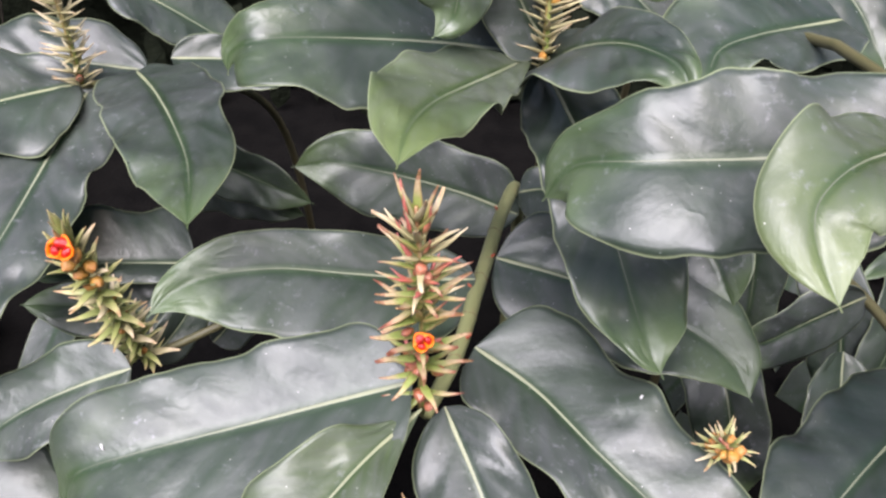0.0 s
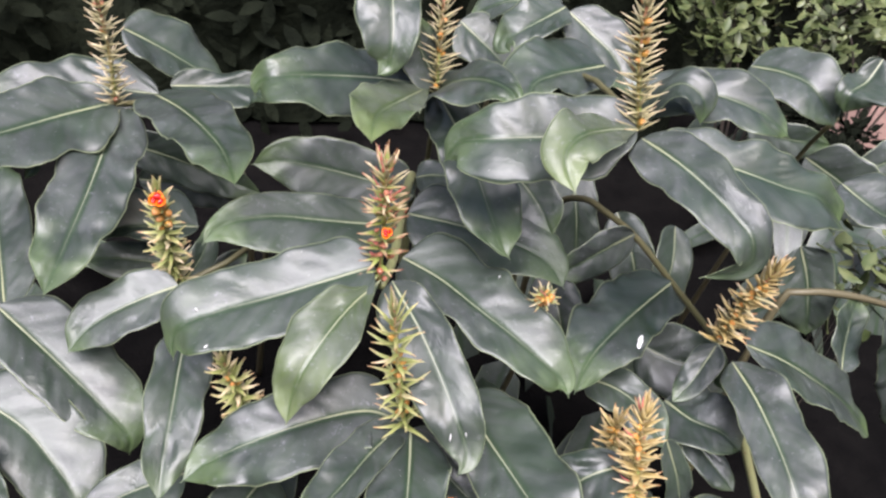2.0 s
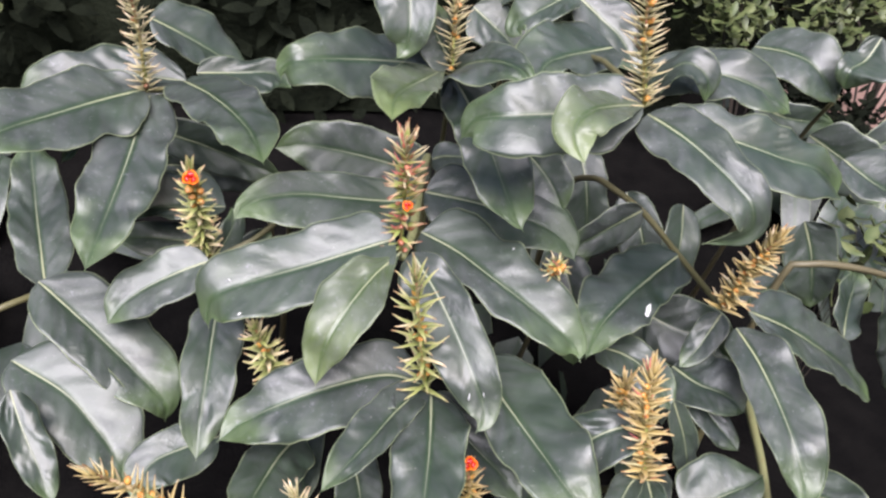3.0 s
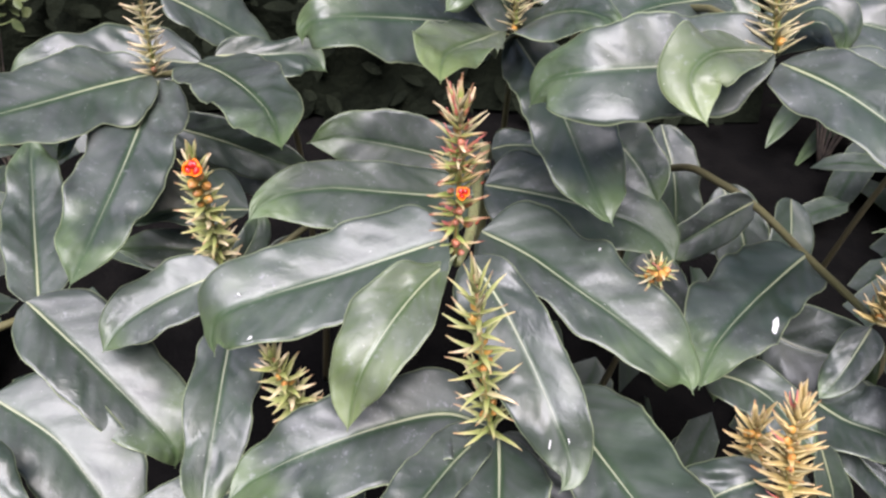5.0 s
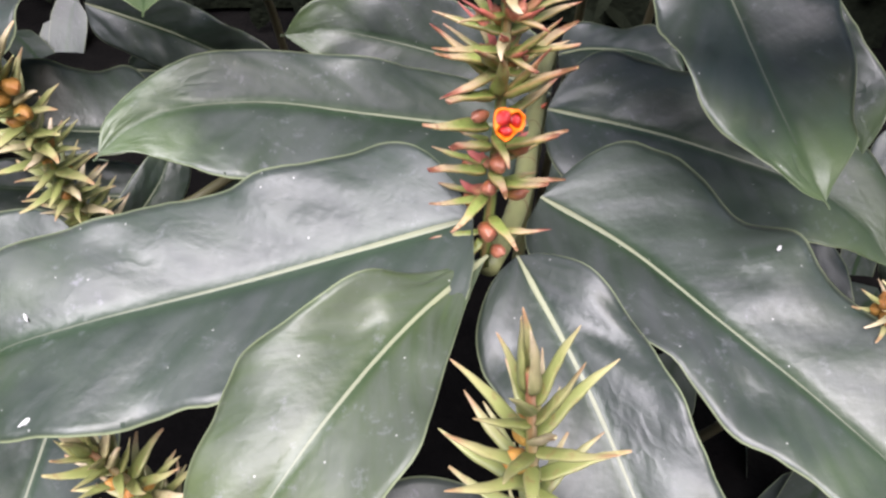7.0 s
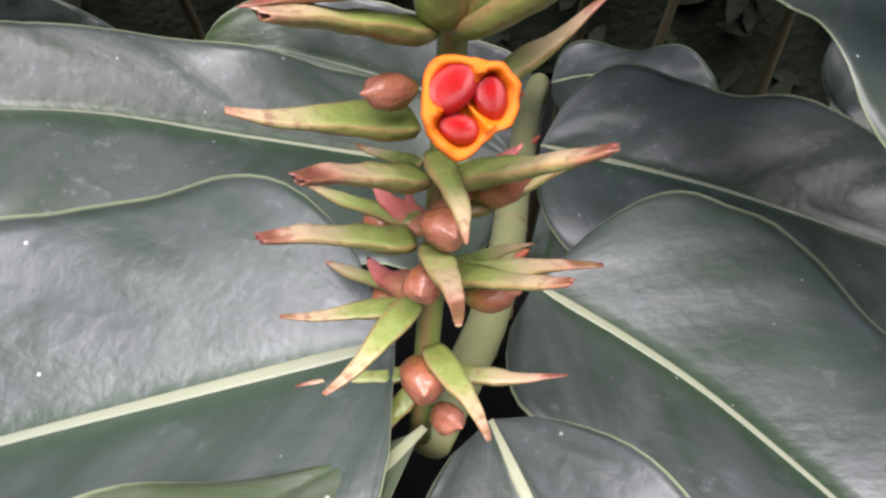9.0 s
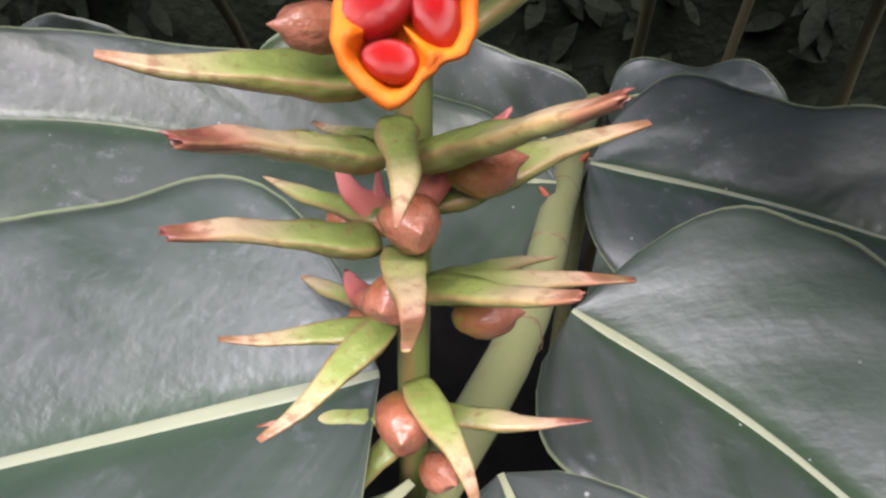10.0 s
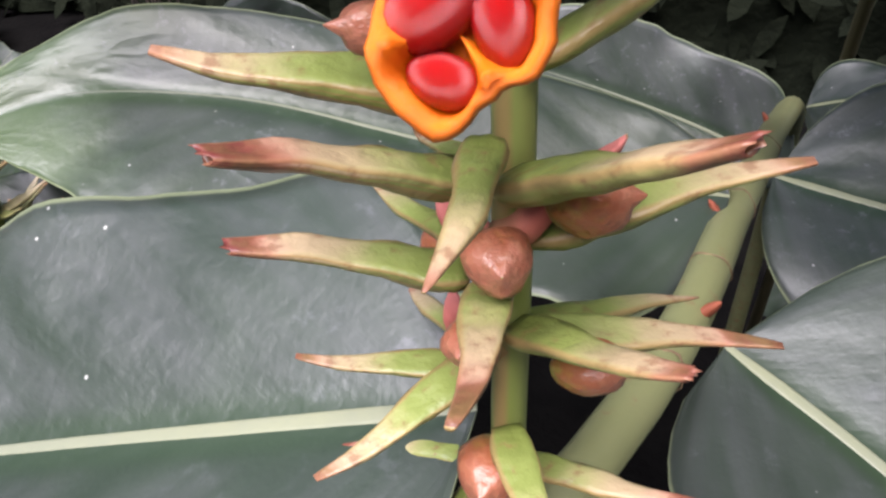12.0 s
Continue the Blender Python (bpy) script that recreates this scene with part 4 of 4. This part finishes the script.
leaf(right_low, [(0.571, 0.546, 0.707), (0.595, 0.510, 0.689), (0.632, 0.455, 0.665)], (0.025, 0.035), (-0.20, -0.28, 0.94), 1104, ripple=1.4)
leaf(right_low, [(0.599, 0.820, 0.817), (0.525, 0.754, 0.813), (0.450, 0.680, 0.813), (0.386, 0.607, 0.810), (0.349, 0.542, 0.795)], (0.060, 0.075), (-0.16, -0.35, 0.92), 1105, ripple=1.4)
leaf(right_low, [(0.570, 0.982, 0.812), (0.508, 0.965, 0.781), (0.453, 0.946, 0.754), (0.399, 0.933, 0.736)], (0.042, 0.042), (-0.1, -1.0, 0.1), 1106, ripple=1.4)
leaf(right_low, [(0.568, 0.808, 0.666), (0.620, 0.774, 0.659), (0.670, 0.746, 0.662), (0.718, 0.699, 0.645)], (0.070, 0.075), (-0.20, -0.75, 0.63), 1108, ripple=1.4)
spike(right_low, (0.598, 0.617, 0.856), (0.638, 0.585, 1.065), "gold", 12, whorls=11, per=8, size=0.042, stout=1.05, lift=0.3, fruits=15, fruit="amber")

front_right = thing("ginger_stem", (0.5, 0.8, 0.0), "green ginger stem carrying two crowded golden spikes", "ginger plant", GROUP)
tube("stem", [(0.43, 0.375, 0.697), (0.435, 0.41, 0.62), (0.46, 0.6, 0.35), (0.5, 0.8, 0.0)], [0.0055, 0.0070, 0.0086, 0.0094], OLIVE, front_right)
tube("stem", [(0.661, 0.640, 0.772), (0.727, 0.600, 0.615), (0.820, 0.570, 0.415), (0.985, 0.540, 0.000)], [0.0075, 0.0085, 0.009, 0.0095], STEM, front_right)
leaf(front_right, [(0.415, 0.428, 0.762), (0.372, 0.421, 0.756), (0.335, 0.417, 0.729), (0.293, 0.412, 0.672)], (0.055, 0.040), (-0.13, -0.28, 0.95), 1200, ripple=1.4)
leaf(front_right, [(0.422, 0.379, 0.699), (0.397, 0.354, 0.697), (0.358, 0.298, 0.695), (0.330, 0.249, 0.696)], (0.020, 0.025), (-0.14, -0.24, 0.96), 1201, ripple=1.4)
leaf(front_right, [(0.434, 0.370, 0.697), (0.429, 0.325, 0.700), (0.419, 0.272, 0.704), (0.405, 0.222, 0.709)], (0.025, 0.020), (-0.16, -0.24, 0.96), 1202, ripple=1.4)
leaf(front_right, [(0.510, 0.338, 0.643), (0.555, 0.359, 0.659), (0.614, 0.375, 0.677), (0.642, 0.386, 0.689)], (0.070, 0.040), (-0.21, -0.25, 0.95), 1203, ripple=1.4)
leaf(front_right, [(0.487, 0.470, 0.775), (0.524, 0.460, 0.698), (0.555, 0.450, 0.610), (0.572, 0.440, 0.540)], (0.022, 0.024), (-0.19, -0.28, 0.94), 1204, ripple=1.4)
leaf(front_right, [(0.409, 0.650, 0.724), (0.453, 0.618, 0.733), (0.485, 0.579, 0.730), (0.519, 0.503, 0.710)], (0.035, 0.050), (-0.17, -0.31, 0.94), 1205, ripple=1.4)
spike(front_right, (0.43, 0.375, 0.697), (0.402, 0.43, 0.94), "gold", 13, whorls=13, per=8, size=0.042, stout=1.05, lift=0.3, fruits=16, fruit="amber", withered=9)
spike(front_right, (0.427, 0.465, 0.7), (0.392, 0.472, 0.85), "gold", 14, whorls=9, per=7, size=0.039, stout=1.05, lift=0.3, fruits=5, fruit="amber")

small_right = thing("ginger_stem", (0.35, 1.1, 0.0), "short ginger stem ending in a small starry spike", "ginger plant", GROUP)
tube("stem", [(0.302, 0.655, 0.88), (0.31, 0.7, 0.8), (0.33, 0.85, 0.5), (0.35, 1.1, 0.0)], [0.0039, 0.0055, 0.0078, 0.0094], OLIVE, small_right)
spike(small_right, (0.296, 0.655, 0.893), (0.274, 0.618, 0.955), "olive", 15, whorls=4, per=7, size=0.027, fruits=16, fruit="amber")

front_low = thing("ginger_stem", (0.1, 0.7, 0.0), "low ginger stem with a red-seeded spike among leaves", "ginger plant", GROUP)
tube("stem", [(0.165, 0.41, 0.58), (0.16, 0.5, 0.4), (0.1, 0.7, 0.0)], [0.0047, 0.0070, 0.0094], OLIVE, front_low)
leaf(front_low, [(-0.131, 0.505, 0.631), (-0.155, 0.457, 0.645), (-0.181, 0.373, 0.668), (-0.202, 0.283, 0.698)], (0.055, 0.045), (0.05, -0.27, 0.96), 1300, ripple=1.4)
leaf(front_low, [(-0.269, 0.527, 0.604), (-0.323, 0.506, 0.599), (-0.374, 0.478, 0.590), (-0.399, 0.430, 0.562)], (0.056, 0.045), (0.10, -0.27, 0.96), 1301, ripple=1.4)
leaf(front_low, [(-0.108, 0.587, 0.595), (-0.119, 0.527, 0.574), (-0.118, 0.429, 0.546)], (0.030, 0.040), (0.02, -0.29, 0.96), 1302, ripple=1.4)
leaf(front_low, [(-0.044, 0.505, 0.601), (-0.024, 0.434, 0.584), (-0.018, 0.338, 0.567)], (0.041, 0.040), (-0.01, -0.27, 0.96), 1303, ripple=1.4)
leaf(front_low, [(-0.596, 0.542, 0.697), (-0.573, 0.501, 0.661), (-0.541, 0.454, 0.620), (-0.507, 0.405, 0.583)], (0.031, 0.030), (0.16, -0.27, 0.95), 1304, ripple=1.4)
spike(front_low, (0.165, 0.41, 0.58), (0.15, 0.42, 0.7), "gold", 16, whorls=6, per=7, size=0.037, fruits=4, fruit="amber", reds=[((0.15, 0.405, 0.69), (0, -0.6, 0.8), 0.011, 40)])

low_left = thing("ginger_stem", (-0.2, 0.6, 0.0), "low ginger stem with a sideways golden brown spike", "ginger plant", GROUP)
tube("stem", [(-0.28, 0.26, 0.77), (-0.25, 0.3, 0.65), (-0.22, 0.45, 0.3), (-0.2, 0.6, 0.0)], [0.0047, 0.0062, 0.0078, 0.0094], OLIVE, low_left)
spike(low_left, (-0.27, 0.262, 0.765), (-0.39, 0.251, 0.885), "gold", 17, whorls=8, per=7, size=0.036, fruits=8, fruit="amber")

low_mid = thing("ginger_stem", (-0.1, 0.55, 0.0), "low ginger stem with a spiny yellow spike", "ginger plant", GROUP)
tube("stem", [(-0.085, 0.265, 0.69), (-0.09, 0.3, 0.6), (-0.1, 0.4, 0.3), (-0.1, 0.55, 0.0)], [0.0047, 0.0062, 0.0078, 0.0094], OLIVE, low_mid)
spike(low_mid, (-0.085, 0.263, 0.698), (-0.125, 0.282, 0.82), "straw", 18, whorls=7, per=7, size=0.038, fruits=4)

far_right = thing("ginger_stem", (1.1, 1.6, 0.0), "dark leafy ginger stem at the edge of the clump", "ginger plant", GROUP)
tube("stem", [(0.98, 1.1, 1.05), (1.0, 1.2, 0.9), (1.05, 1.4, 0.5), (1.1, 1.6, 0.0)], [0.0047, 0.0062, 0.0078, 0.0094], OLIVE, far_right)
leaf(far_right, [(0.784, 1.156, 1.126), (0.827, 1.094, 1.141), (0.864, 1.040, 1.136), (0.910, 0.999, 1.079)], (0.065, 0.076), (-0.27, -0.42, 0.87), 1400, ripple=1.4)
leaf(far_right, [(0.959, 1.018, 1.214), (0.932, 0.997, 1.176), (0.887, 0.967, 1.163), (0.892, 0.966, 1.123)], (0.066, 0.028), (-0.28, -0.41, 0.87), 1401, ripple=1.4)
leaf(far_right, [(0.989, 1.010, 0.947), (1.011, 0.969, 0.938), (1.036, 0.924, 0.932), (1.068, 0.872, 0.939)], (0.081, 0.055), (-0.29, -0.36, 0.89), 1402, ripple=1.4)
leaf(far_right, [(0.950, 0.718, 0.694), (0.971, 0.765, 0.714), (0.997, 0.811, 0.738), (1.030, 0.867, 0.771)], (0.040, 0.040), (-0.15, -0.97, 0.15), 1403, ripple=1.4)
leaf(far_right, [(0.798, 0.450, 0.489), (0.829, 0.455, 0.533), (0.859, 0.418, 0.550), (0.884, 0.345, 0.554)], (0.050, 0.050), (-0.25, -0.23, 0.94), 1404, ripple=1.4)
leaf(far_right, [(0.980, 1.030, 0.770), (1.010, 1.000, 0.700), (1.030, 0.980, 0.630), (1.050, 0.970, 0.560)], (0.060, 0.060), (-0.2, -1.0, 0.05), 1407, ripple=1.4)

leaf(far_right, [(1.032, 1.220, 0.892), (1.107, 1.180, 0.858), (1.183, 1.150, 0.818), (1.254, 1.130, 0.770)], (0.075, 0.07), (-0.3, -0.95, 0.1), 1408, ripple=1.2)
leaf(far_right, [(1.453, 1.400, 0.877), (1.369, 1.360, 0.835), (1.294, 1.340, 0.800), (1.217, 1.330, 0.780)], (0.06, 0.06), (-0.3, -0.95, 0.1), 1409, ripple=1.2)
leaf(far_right, [(1.087, 1.600, 0.792), (1.154, 1.560, 0.773), (1.232, 1.540, 0.771), (1.304, 1.530, 0.772)], (0.05, 0.055), (-0.3, -0.95, 0.1), 1410, ripple=1.2)
leaf(far_right, [(1.009, 0.730, 0.880), (1.029, 0.710, 0.815), (1.072, 0.700, 0.701), (1.120, 0.700, 0.600), (1.175, 0.700, 0.500)], (0.048, 0.050), (-0.5, -0.6, 0.62), 1411, ripple=1.4)

# ---- ground and the dim growth behind ----
def sheet(name, x0, y0, x1, y1, n, z, amp, mat, label, category):
    bm = bmesh.new()
    rows = [[(x0 + (x1 - x0) * i / n, y0 + (y1 - y0) * j / n, z + amp * noise.noise((x0 + (x1 - x0) * i / n * 1.0, (y0 + (y1 - y0) * j / n) * 1.0, 3.0))) for i in range(n + 1)] for j in range(n + 1)]
    grid_mesh(bm, rows, [[(i / n, j / n) for i in range(n + 1)] for j in range(n + 1)])
    return tagged(finish(name, bm, mat), label, category, kind="structure")


sheet("ground", -40, -40, 40, 40, 120, -0.02, 0.02, SOIL, "bare soil under the ginger clump, its colour darkened for shade", "ground")


def joined_leaves(name, spots, mat, label, category, seed, length=(0.26, 0.4), half=(0.045, 0.07)):
    """Many drooping blades as one mass."""
    rng = random.Random(seed)
    verts, faces, uv = [], [], []
    for at, yaw, pitch in spots:
        ln, hw = rng.uniform(*length), rng.uniform(*half)
        droop = rng.uniform(0.25, 0.6)
        d = Vector((math.cos(yaw) * math.cos(pitch), math.sin(yaw) * math.cos(pitch), math.sin(pitch)))
        s = Vector((-math.sin(yaw), math.cos(yaw), rng.uniform(-0.4, 0.4))).normalized()
        n0 = len(verts)
        for i in range(9):
            f = i / 8
            c = Vector(at) + d * (ln * f) + Vector((0, 0, -droop * ln * f * f))
            h = hw * outline(f)
            for j in range(-2, 3):
                q = j / 2
                verts.append(c + s * (h * q) + Vector((0, 0, 0.12 * h * abs(q) + 0.004 * math.sin(9 * f + 5 * q + yaw))))
                uv.append((0.5 + q / 2, f))
        for i in range(8):
            for j in range(4):
                a = n0 + i * 5 + j
                faces.append((a, a + 1, a + 6, a + 5))
    me = bpy.data.meshes.new(name)
    me.from_pydata([tuple(v) for v in verts], [], faces)
    lay = me.uv_layers.new(name="UVMap")
    for loop in me.loops:
        lay.data[loop.index].uv = uv[loop.vertex_index]
    me.polygons.foreach_set("use_smooth", [True] * len(me.polygons))
    me.materials.append(mat)
    return tagged(new(name, me), label, category, kind="stuff")


rng = random.Random(21)
spots = []
for _ in range(150):
    x, y = rng.uniform(-1.7, 1.7), rng.uniform(-0.35, 2.3)
    top = 0.64 + 0.12 * (y - 0.7) if y > 0.7 else 0.64 - 0.36 * (0.7 - y)
    inner = abs(x) < 0.9 and 0.35 < y < 1.4
    z = top - (rng.uniform(0.5, 0.66) if inner else rng.uniform(0.34, 0.62))
    if -0.5 < y < 0.4 and abs(x) < 1.0:
        z -= 0.1
    if y > 1.2:
        z -= 0.16
    if y > 0.9:
        z = min(z, 0.24)
    if y > 0.55 and abs(x) < 0.9 and not 0.3 < x:
        continue
    hollow = 0.3 < x < 1.2 and 0.75 < y < 2.3
    spots.append(((x, y, max(z, 0.1)), rng.uniform(3.4, 6.0), rng.uniform(-1.3, -0.8) if hollow else rng.uniform(-0.2, 0.5)))
for _ in range(150):
    side = rng.choice((-1, 1))
    x, y = side * rng.uniform(1.3, 2.5) + 0.12, rng.uniform(-0.2, 1.2)
    spots.append(((x, y, 0.62 + 0.12 * y - rng.uniform(0.0, 0.5)), rng.uniform(3.4, 6.0), rng.uniform(-0.2, 0.4)))
spots = [s for s in spots if not (1.0 < s[0][0] < 1.9 and s[0][1] < 1.4)]
joined_leaves("understorey_leaves", spots, LEAF, "dim dark green ginger leaves deep in the clump", "foliage", 22)


rng = random.Random(31)
spots = []
for _ in range(190):
    x, y = rng.uniform(-2.8, 2.6), rng.uniform(1.35, 2.75)
    z = 0.34 - rng.uniform(0.0, 0.3) - max(0, -0.4 - x) * 0.15
    if -1.25 < x < 1.6 or x > 0 and y < 1.6:
        continue
    spots.append(((x, y, max(z, 0.06)), rng.uniform(3.3, 6.1), rng.uniform(-0.9, 0.1)))
joined_leaves("rear_leaves", spots, LEAF, "dark green ginger leaves at the rear of the clump", "foliage", 32)
rng = random.Random(33)
spots = [((rng.uniform(1.15, 2.3), rng.uniform(1.5, 2.3), rng.uniform(0.05, 0.3)), rng.uniform(3.3, 6.1), rng.uniform(-0.9, -0.2)) for _ in range(10)]
joined_leaves("edge_leaves", spots, LEAF, "dim green leaves low at the edge of the clump", "foliage", 34)
sheet("pavement", 2.0, 2.8, 9, 3.75, 40, 0.01, 0.004, BRICK, "weathered pinkish paving behind the plants", "pavement")


def sky_block_wall(name, x0, x1, y, height, label):
    """A plain plastered wall with thickness, unseen, added to block low sky light."""
    bm = bmesh.new()
    bmesh.ops.create_cube(bm, size=1.0, matrix=Matrix.Translation(((x0 + x1) / 2, y, height / 2)) @ Matrix.Diagonal((x1 - x0, 0.25, height, 1)))
    bmesh.ops.bevel(bm, geom=bm.edges[:], offset=0.02, segments=2, affect="EDGES")
    return tagged(finish(name, bm, PLASTER), label, "wall", kind="structure")


sky_block_wall("wall_south", -8, 8, -3.4, 3.2, "plain grey-brown plastered wall, unseen, added to block low sky")


def hedge(name, x0, x1, y, depth, height, label):
    """A tall clipped hedge with a lumpy face, added to block low sky and darken the backdrop."""
    bm = bmesh.new()
    section = [(0, 0)] + [(0, height * k / 14) for k in range(1, 15)] + [(depth * k / 4, height) for k in range(1, 5)] + [(depth, 0)]
    n = 60
    rows, uvs = [], []
    for i in range(n + 1):
        x = x0 + (x1 - x0) * i / n
        row = []
        for q, z in section:
            bulge = 0.22 * noise.noise((x * 1.3, z * 1.3, y)) + 0.1 * noise.noise((x * 4, z * 4, y + 5))
            row.append((x, y + q + bulge, max(0.0, z + (0.15 * noise.noise((x * 2, q, 9.0)) if z > 0.1 else 0))))
        rows.append(row)
        uvs.append([(i / n, k / len(section)) for k in range(len(section))])
    grid_mesh(bm, rows, uvs)
    ob = tagged(finish(name, bm, SHADE_FOLIAGE), label, "hedge", kind="structure")
    rng = random.Random(len(name))
    verts, faces = [], []
    for _ in range(int((x1 - x0) * 260)):
        x, z = rng.uniform(x0, x1), rng.uniform(0.05, height)
        c = Vector((x, y + 0.22 * noise.noise((x * 1.3, z * 1.3, y)) - rng.uniform(-0.03, 0.16), z))
        d = Vector((rng.uniform(-1, 1), rng.uniform(-0.8, 0.1), rng.uniform(-1, 0.4))).normalized()
        w = d.cross(Vector((rng.uniform(-0.6, 0.6), -0.6, 1))).normalized()
        ln, hw = rng.uniform(0.07, 0.16), rng.uniform(0.02, 0.04)
        n0 = len(verts)
        for f, g in ((0, 0.05), (0.3, 0.8), (0.6, 1.0), (0.85, 0.6), (1.0, 0.05)):
            for q in (-1, 0, 1):
                verts.append(tuple(c + d * (ln * f) + w * (hw * g * q) + Vector((0, 0, 0.2 * hw * abs(q) - 0.25 * ln * f * f))))
        for i in range(4):
            for j in range(2):
                a = n0 + i * 3 + j
                faces.append((a, a + 1, a + 4, a + 3))
    me = bpy.data.meshes.new("hedge_leaves")
    me.from_pydata(verts, [], faces)
    me.polygons.foreach_set("use_smooth", [True] * len(me.polygons))
    me.materials.append(SHADE_FOLIAGE)
    leaves = new("hedge_leaves", me)
    leaves.parent = ob
    tagged(leaves, kind="stuff")
    return ob


hedge("hedge_back", -8, 1.5, 2.95, 1.0, 3.4, "tall hedge added behind the ginger to block sky, coloured dark for shade")
hedge("hedge_corner", 1.4, 8, 3.95, 1.0, 3.4, "tall hedge added as a backdrop behind the paving, coloured dark for shade")
hedge("hedge_west", -8, 8, 4.6, 1.0, 3.2, "tall unseen hedge added at one side to block low sky").matrix_world = pose(-0.2, 0, 0, 0, 0, 90)
hedge("hedge_east", -8, 8, 4.6, 1.0, 2.6, "tall unseen hedge added at one side to block low sky").matrix_world = pose(0.4, 0, 0, 0, 0, -90)


def shrub(at, radius, count, seed, label, mat=None):
    """A small-leaved shrub: forking twigs and many little oval leaves."""
    rng = random.Random(seed)
    s = thing("shrub", (at[0], at[1], 0.0), label, "shrub")
    tips = []
    for _ in range(9):
        a, q = rng.uniform(0, 6.28), rng.uniform(0.2, 1.0)
        top = Vector((at[0] + radius * q * math.cos(a), at[1] + radius * q * math.sin(a), at[2] + radius * rng.uniform(-0.3, 0.6)))
        mid = Vector((at[0], at[1], at[2] * 0.5)).lerp(top, 0.5) + Vector((rng.uniform(-0.05, 0.05), rng.uniform(-0.05, 0.05), 0))
        tube("branch", [(at[0], at[1], 0.0), mid, top], [0.016 * radius, 0.011 * radius, 0.005 * radius], TWIG, s, sides=7)
        tips += [mid.lerp(top, f) for f in (0.0, 0.2, 0.4, 0.6, 0.8, 0.9, 1.0)]
    verts, faces = [], []
    for _ in range(count):
        c = rng.choice(tips) + Vector((rng.gauss(0, 0.05), rng.gauss(0, 0.05), rng.gauss(0, 0.04))) * (radius / 0.3)
        d = Vector((rng.uniform(-1, 1), rng.uniform(-1, 1), rng.uniform(-0.3, 0.6))).normalized()
        w = d.cross(Vector((rng.uniform(-0.5, 0.5), rng.uniform(-0.5, 0.5), 1))).normalized()
        n = d.cross(w)
        ln, hw = rng.uniform(0.035, 0.065), rng.uniform(0.012, 0.02)
        n0 = len(verts)
        for f, g in ((0, 0.05), (0.3, 0.75), (0.6, 1.0), (0.85, 0.7), (1.0, 0.1)):
            for q in (-1, 0, 1):
                verts.append(tuple(c + d * (ln * f) + w * (hw * g * q) + n * (0.25 * hw * abs(q) - 0.3 * ln * f * f)))
        for i in range(4):
            for j in range(2):
                a = n0 + i * 3 + j
                faces.append((a, a + 1, a + 4, a + 3))
    me = bpy.data.meshes.new("foliage")
    me.from_pydata(verts, [], faces)
    me.polygons.foreach_set("use_smooth", [True] * len(me.polygons))
    me.materials.append(mat or BUSH)
    tagged(hang("foliage", me, s, "small oval light green leaves"), kind="stuff")
    return s


shrub((1.6, 2.55, 0.85), 0.4, 620, 51, "light green small-leaved shrub behind the ginger")
shrub((2.35, 2.85, 0.8), 0.45, 620, 52, "light green small-leaved shrub behind the ginger")
shrub((-1.45, 2.3, 0.8), 0.3, 220, 53, "dull green small-leaved shrub in the shade")
shrub((1.82, 2.3, 0.42), 0.34, 900, 55, "small-leaved shrub before the paving, coloured dark for shade", SHADE_FOLIAGE)
shrub((1.12, 1.02, 0.78), 0.1, 46, 54, "small weedy shrub with narrow bright leaves")

twig = thing("dead_twig", (0.84, 0.87, 0.0), "thin bare brown twig lying across the foliage", "twig")
tube("stem", [(0.84, 0.87, 0.0), (0.845, 0.868, 0.5), (0.864, 0.859, 0.755), (0.9, 0.85, 0.782), (0.961, 0.85, 0.783), (1.058, 0.85, 0.767), (1.2, 0.85, 0.727)], [0.009, 0.009, 0.0085, 0.009, 0.0085, 0.008, 0.007], OLIVE, twig, sides=8, rough=0.15)


def dropping(at, face, length, width, turn, seed):
    """A dried white splash lying on a leaf."""
    rng = random.Random(seed)
    bm = bmesh.new()
    rr, ru = [], []
    for i in range(4):
        f = (1, 0.9, 0.55, 0.02)[i]
        ring = []
        for k in range(16):
            a = 6.2832 * k / 16
            q = f * (1 + 0.22 * math.sin(2 * a + seed) + 0.12 * math.sin(5 * a + 2 * seed))
            ring.append((length * q * math.cos(a), width * q * math.sin(a), (0.0, 0.0006, 0.0011, 0.0012)[i]))
        rr.append(ring)
        ru.append([(k / 16, i / 3) for k in range(16)])
    v = grid_mesh(bm, rr, ru, closed=True)
    bm.faces.new(v[-1])
    bm.faces.new(v[0][::-1])
    tagged(finish("bird_dropping", bm, WHITE, None, "", pointing(at, face, turn, 1.0)), "dried white bird dropping stuck to a leaf", "bird dropping", "white droppings")


dropping((0.4846, 0.6487, 0.8157), (-0.23, -0.17, 0.96), 0.013, 0.0052, 115, 1)
dropping((-0.2075, 0.5405, 0.898), (-0.05, -0.36, 0.93), 0.005, 0.0025, 30, 2)
dropping((-0.2161, 0.5235, 0.8941), (0.07, -0.2, 0.97), 0.005, 0.0018, 35, 3)
dropping((-0.2405, 0.5848, 0.9093), (-0.24, -0.19, 0.95), 0.006, 0.0009, 2, 4)
dropping((0.1327, 0.4177, 0.8322), (0.04, -0.83, 0.56), 0.007, 0.0008, 80, 5)
dropping((0.1559, 0.4247, 0.8313), (-0.11, -0.86, 0.5), 0.005, 0.0007, 100, 6)
dropping((0.2269, 0.6861, 0.9154), (-0.1, -0.33, 0.94), 0.0022, 0.0015, 60, 7)
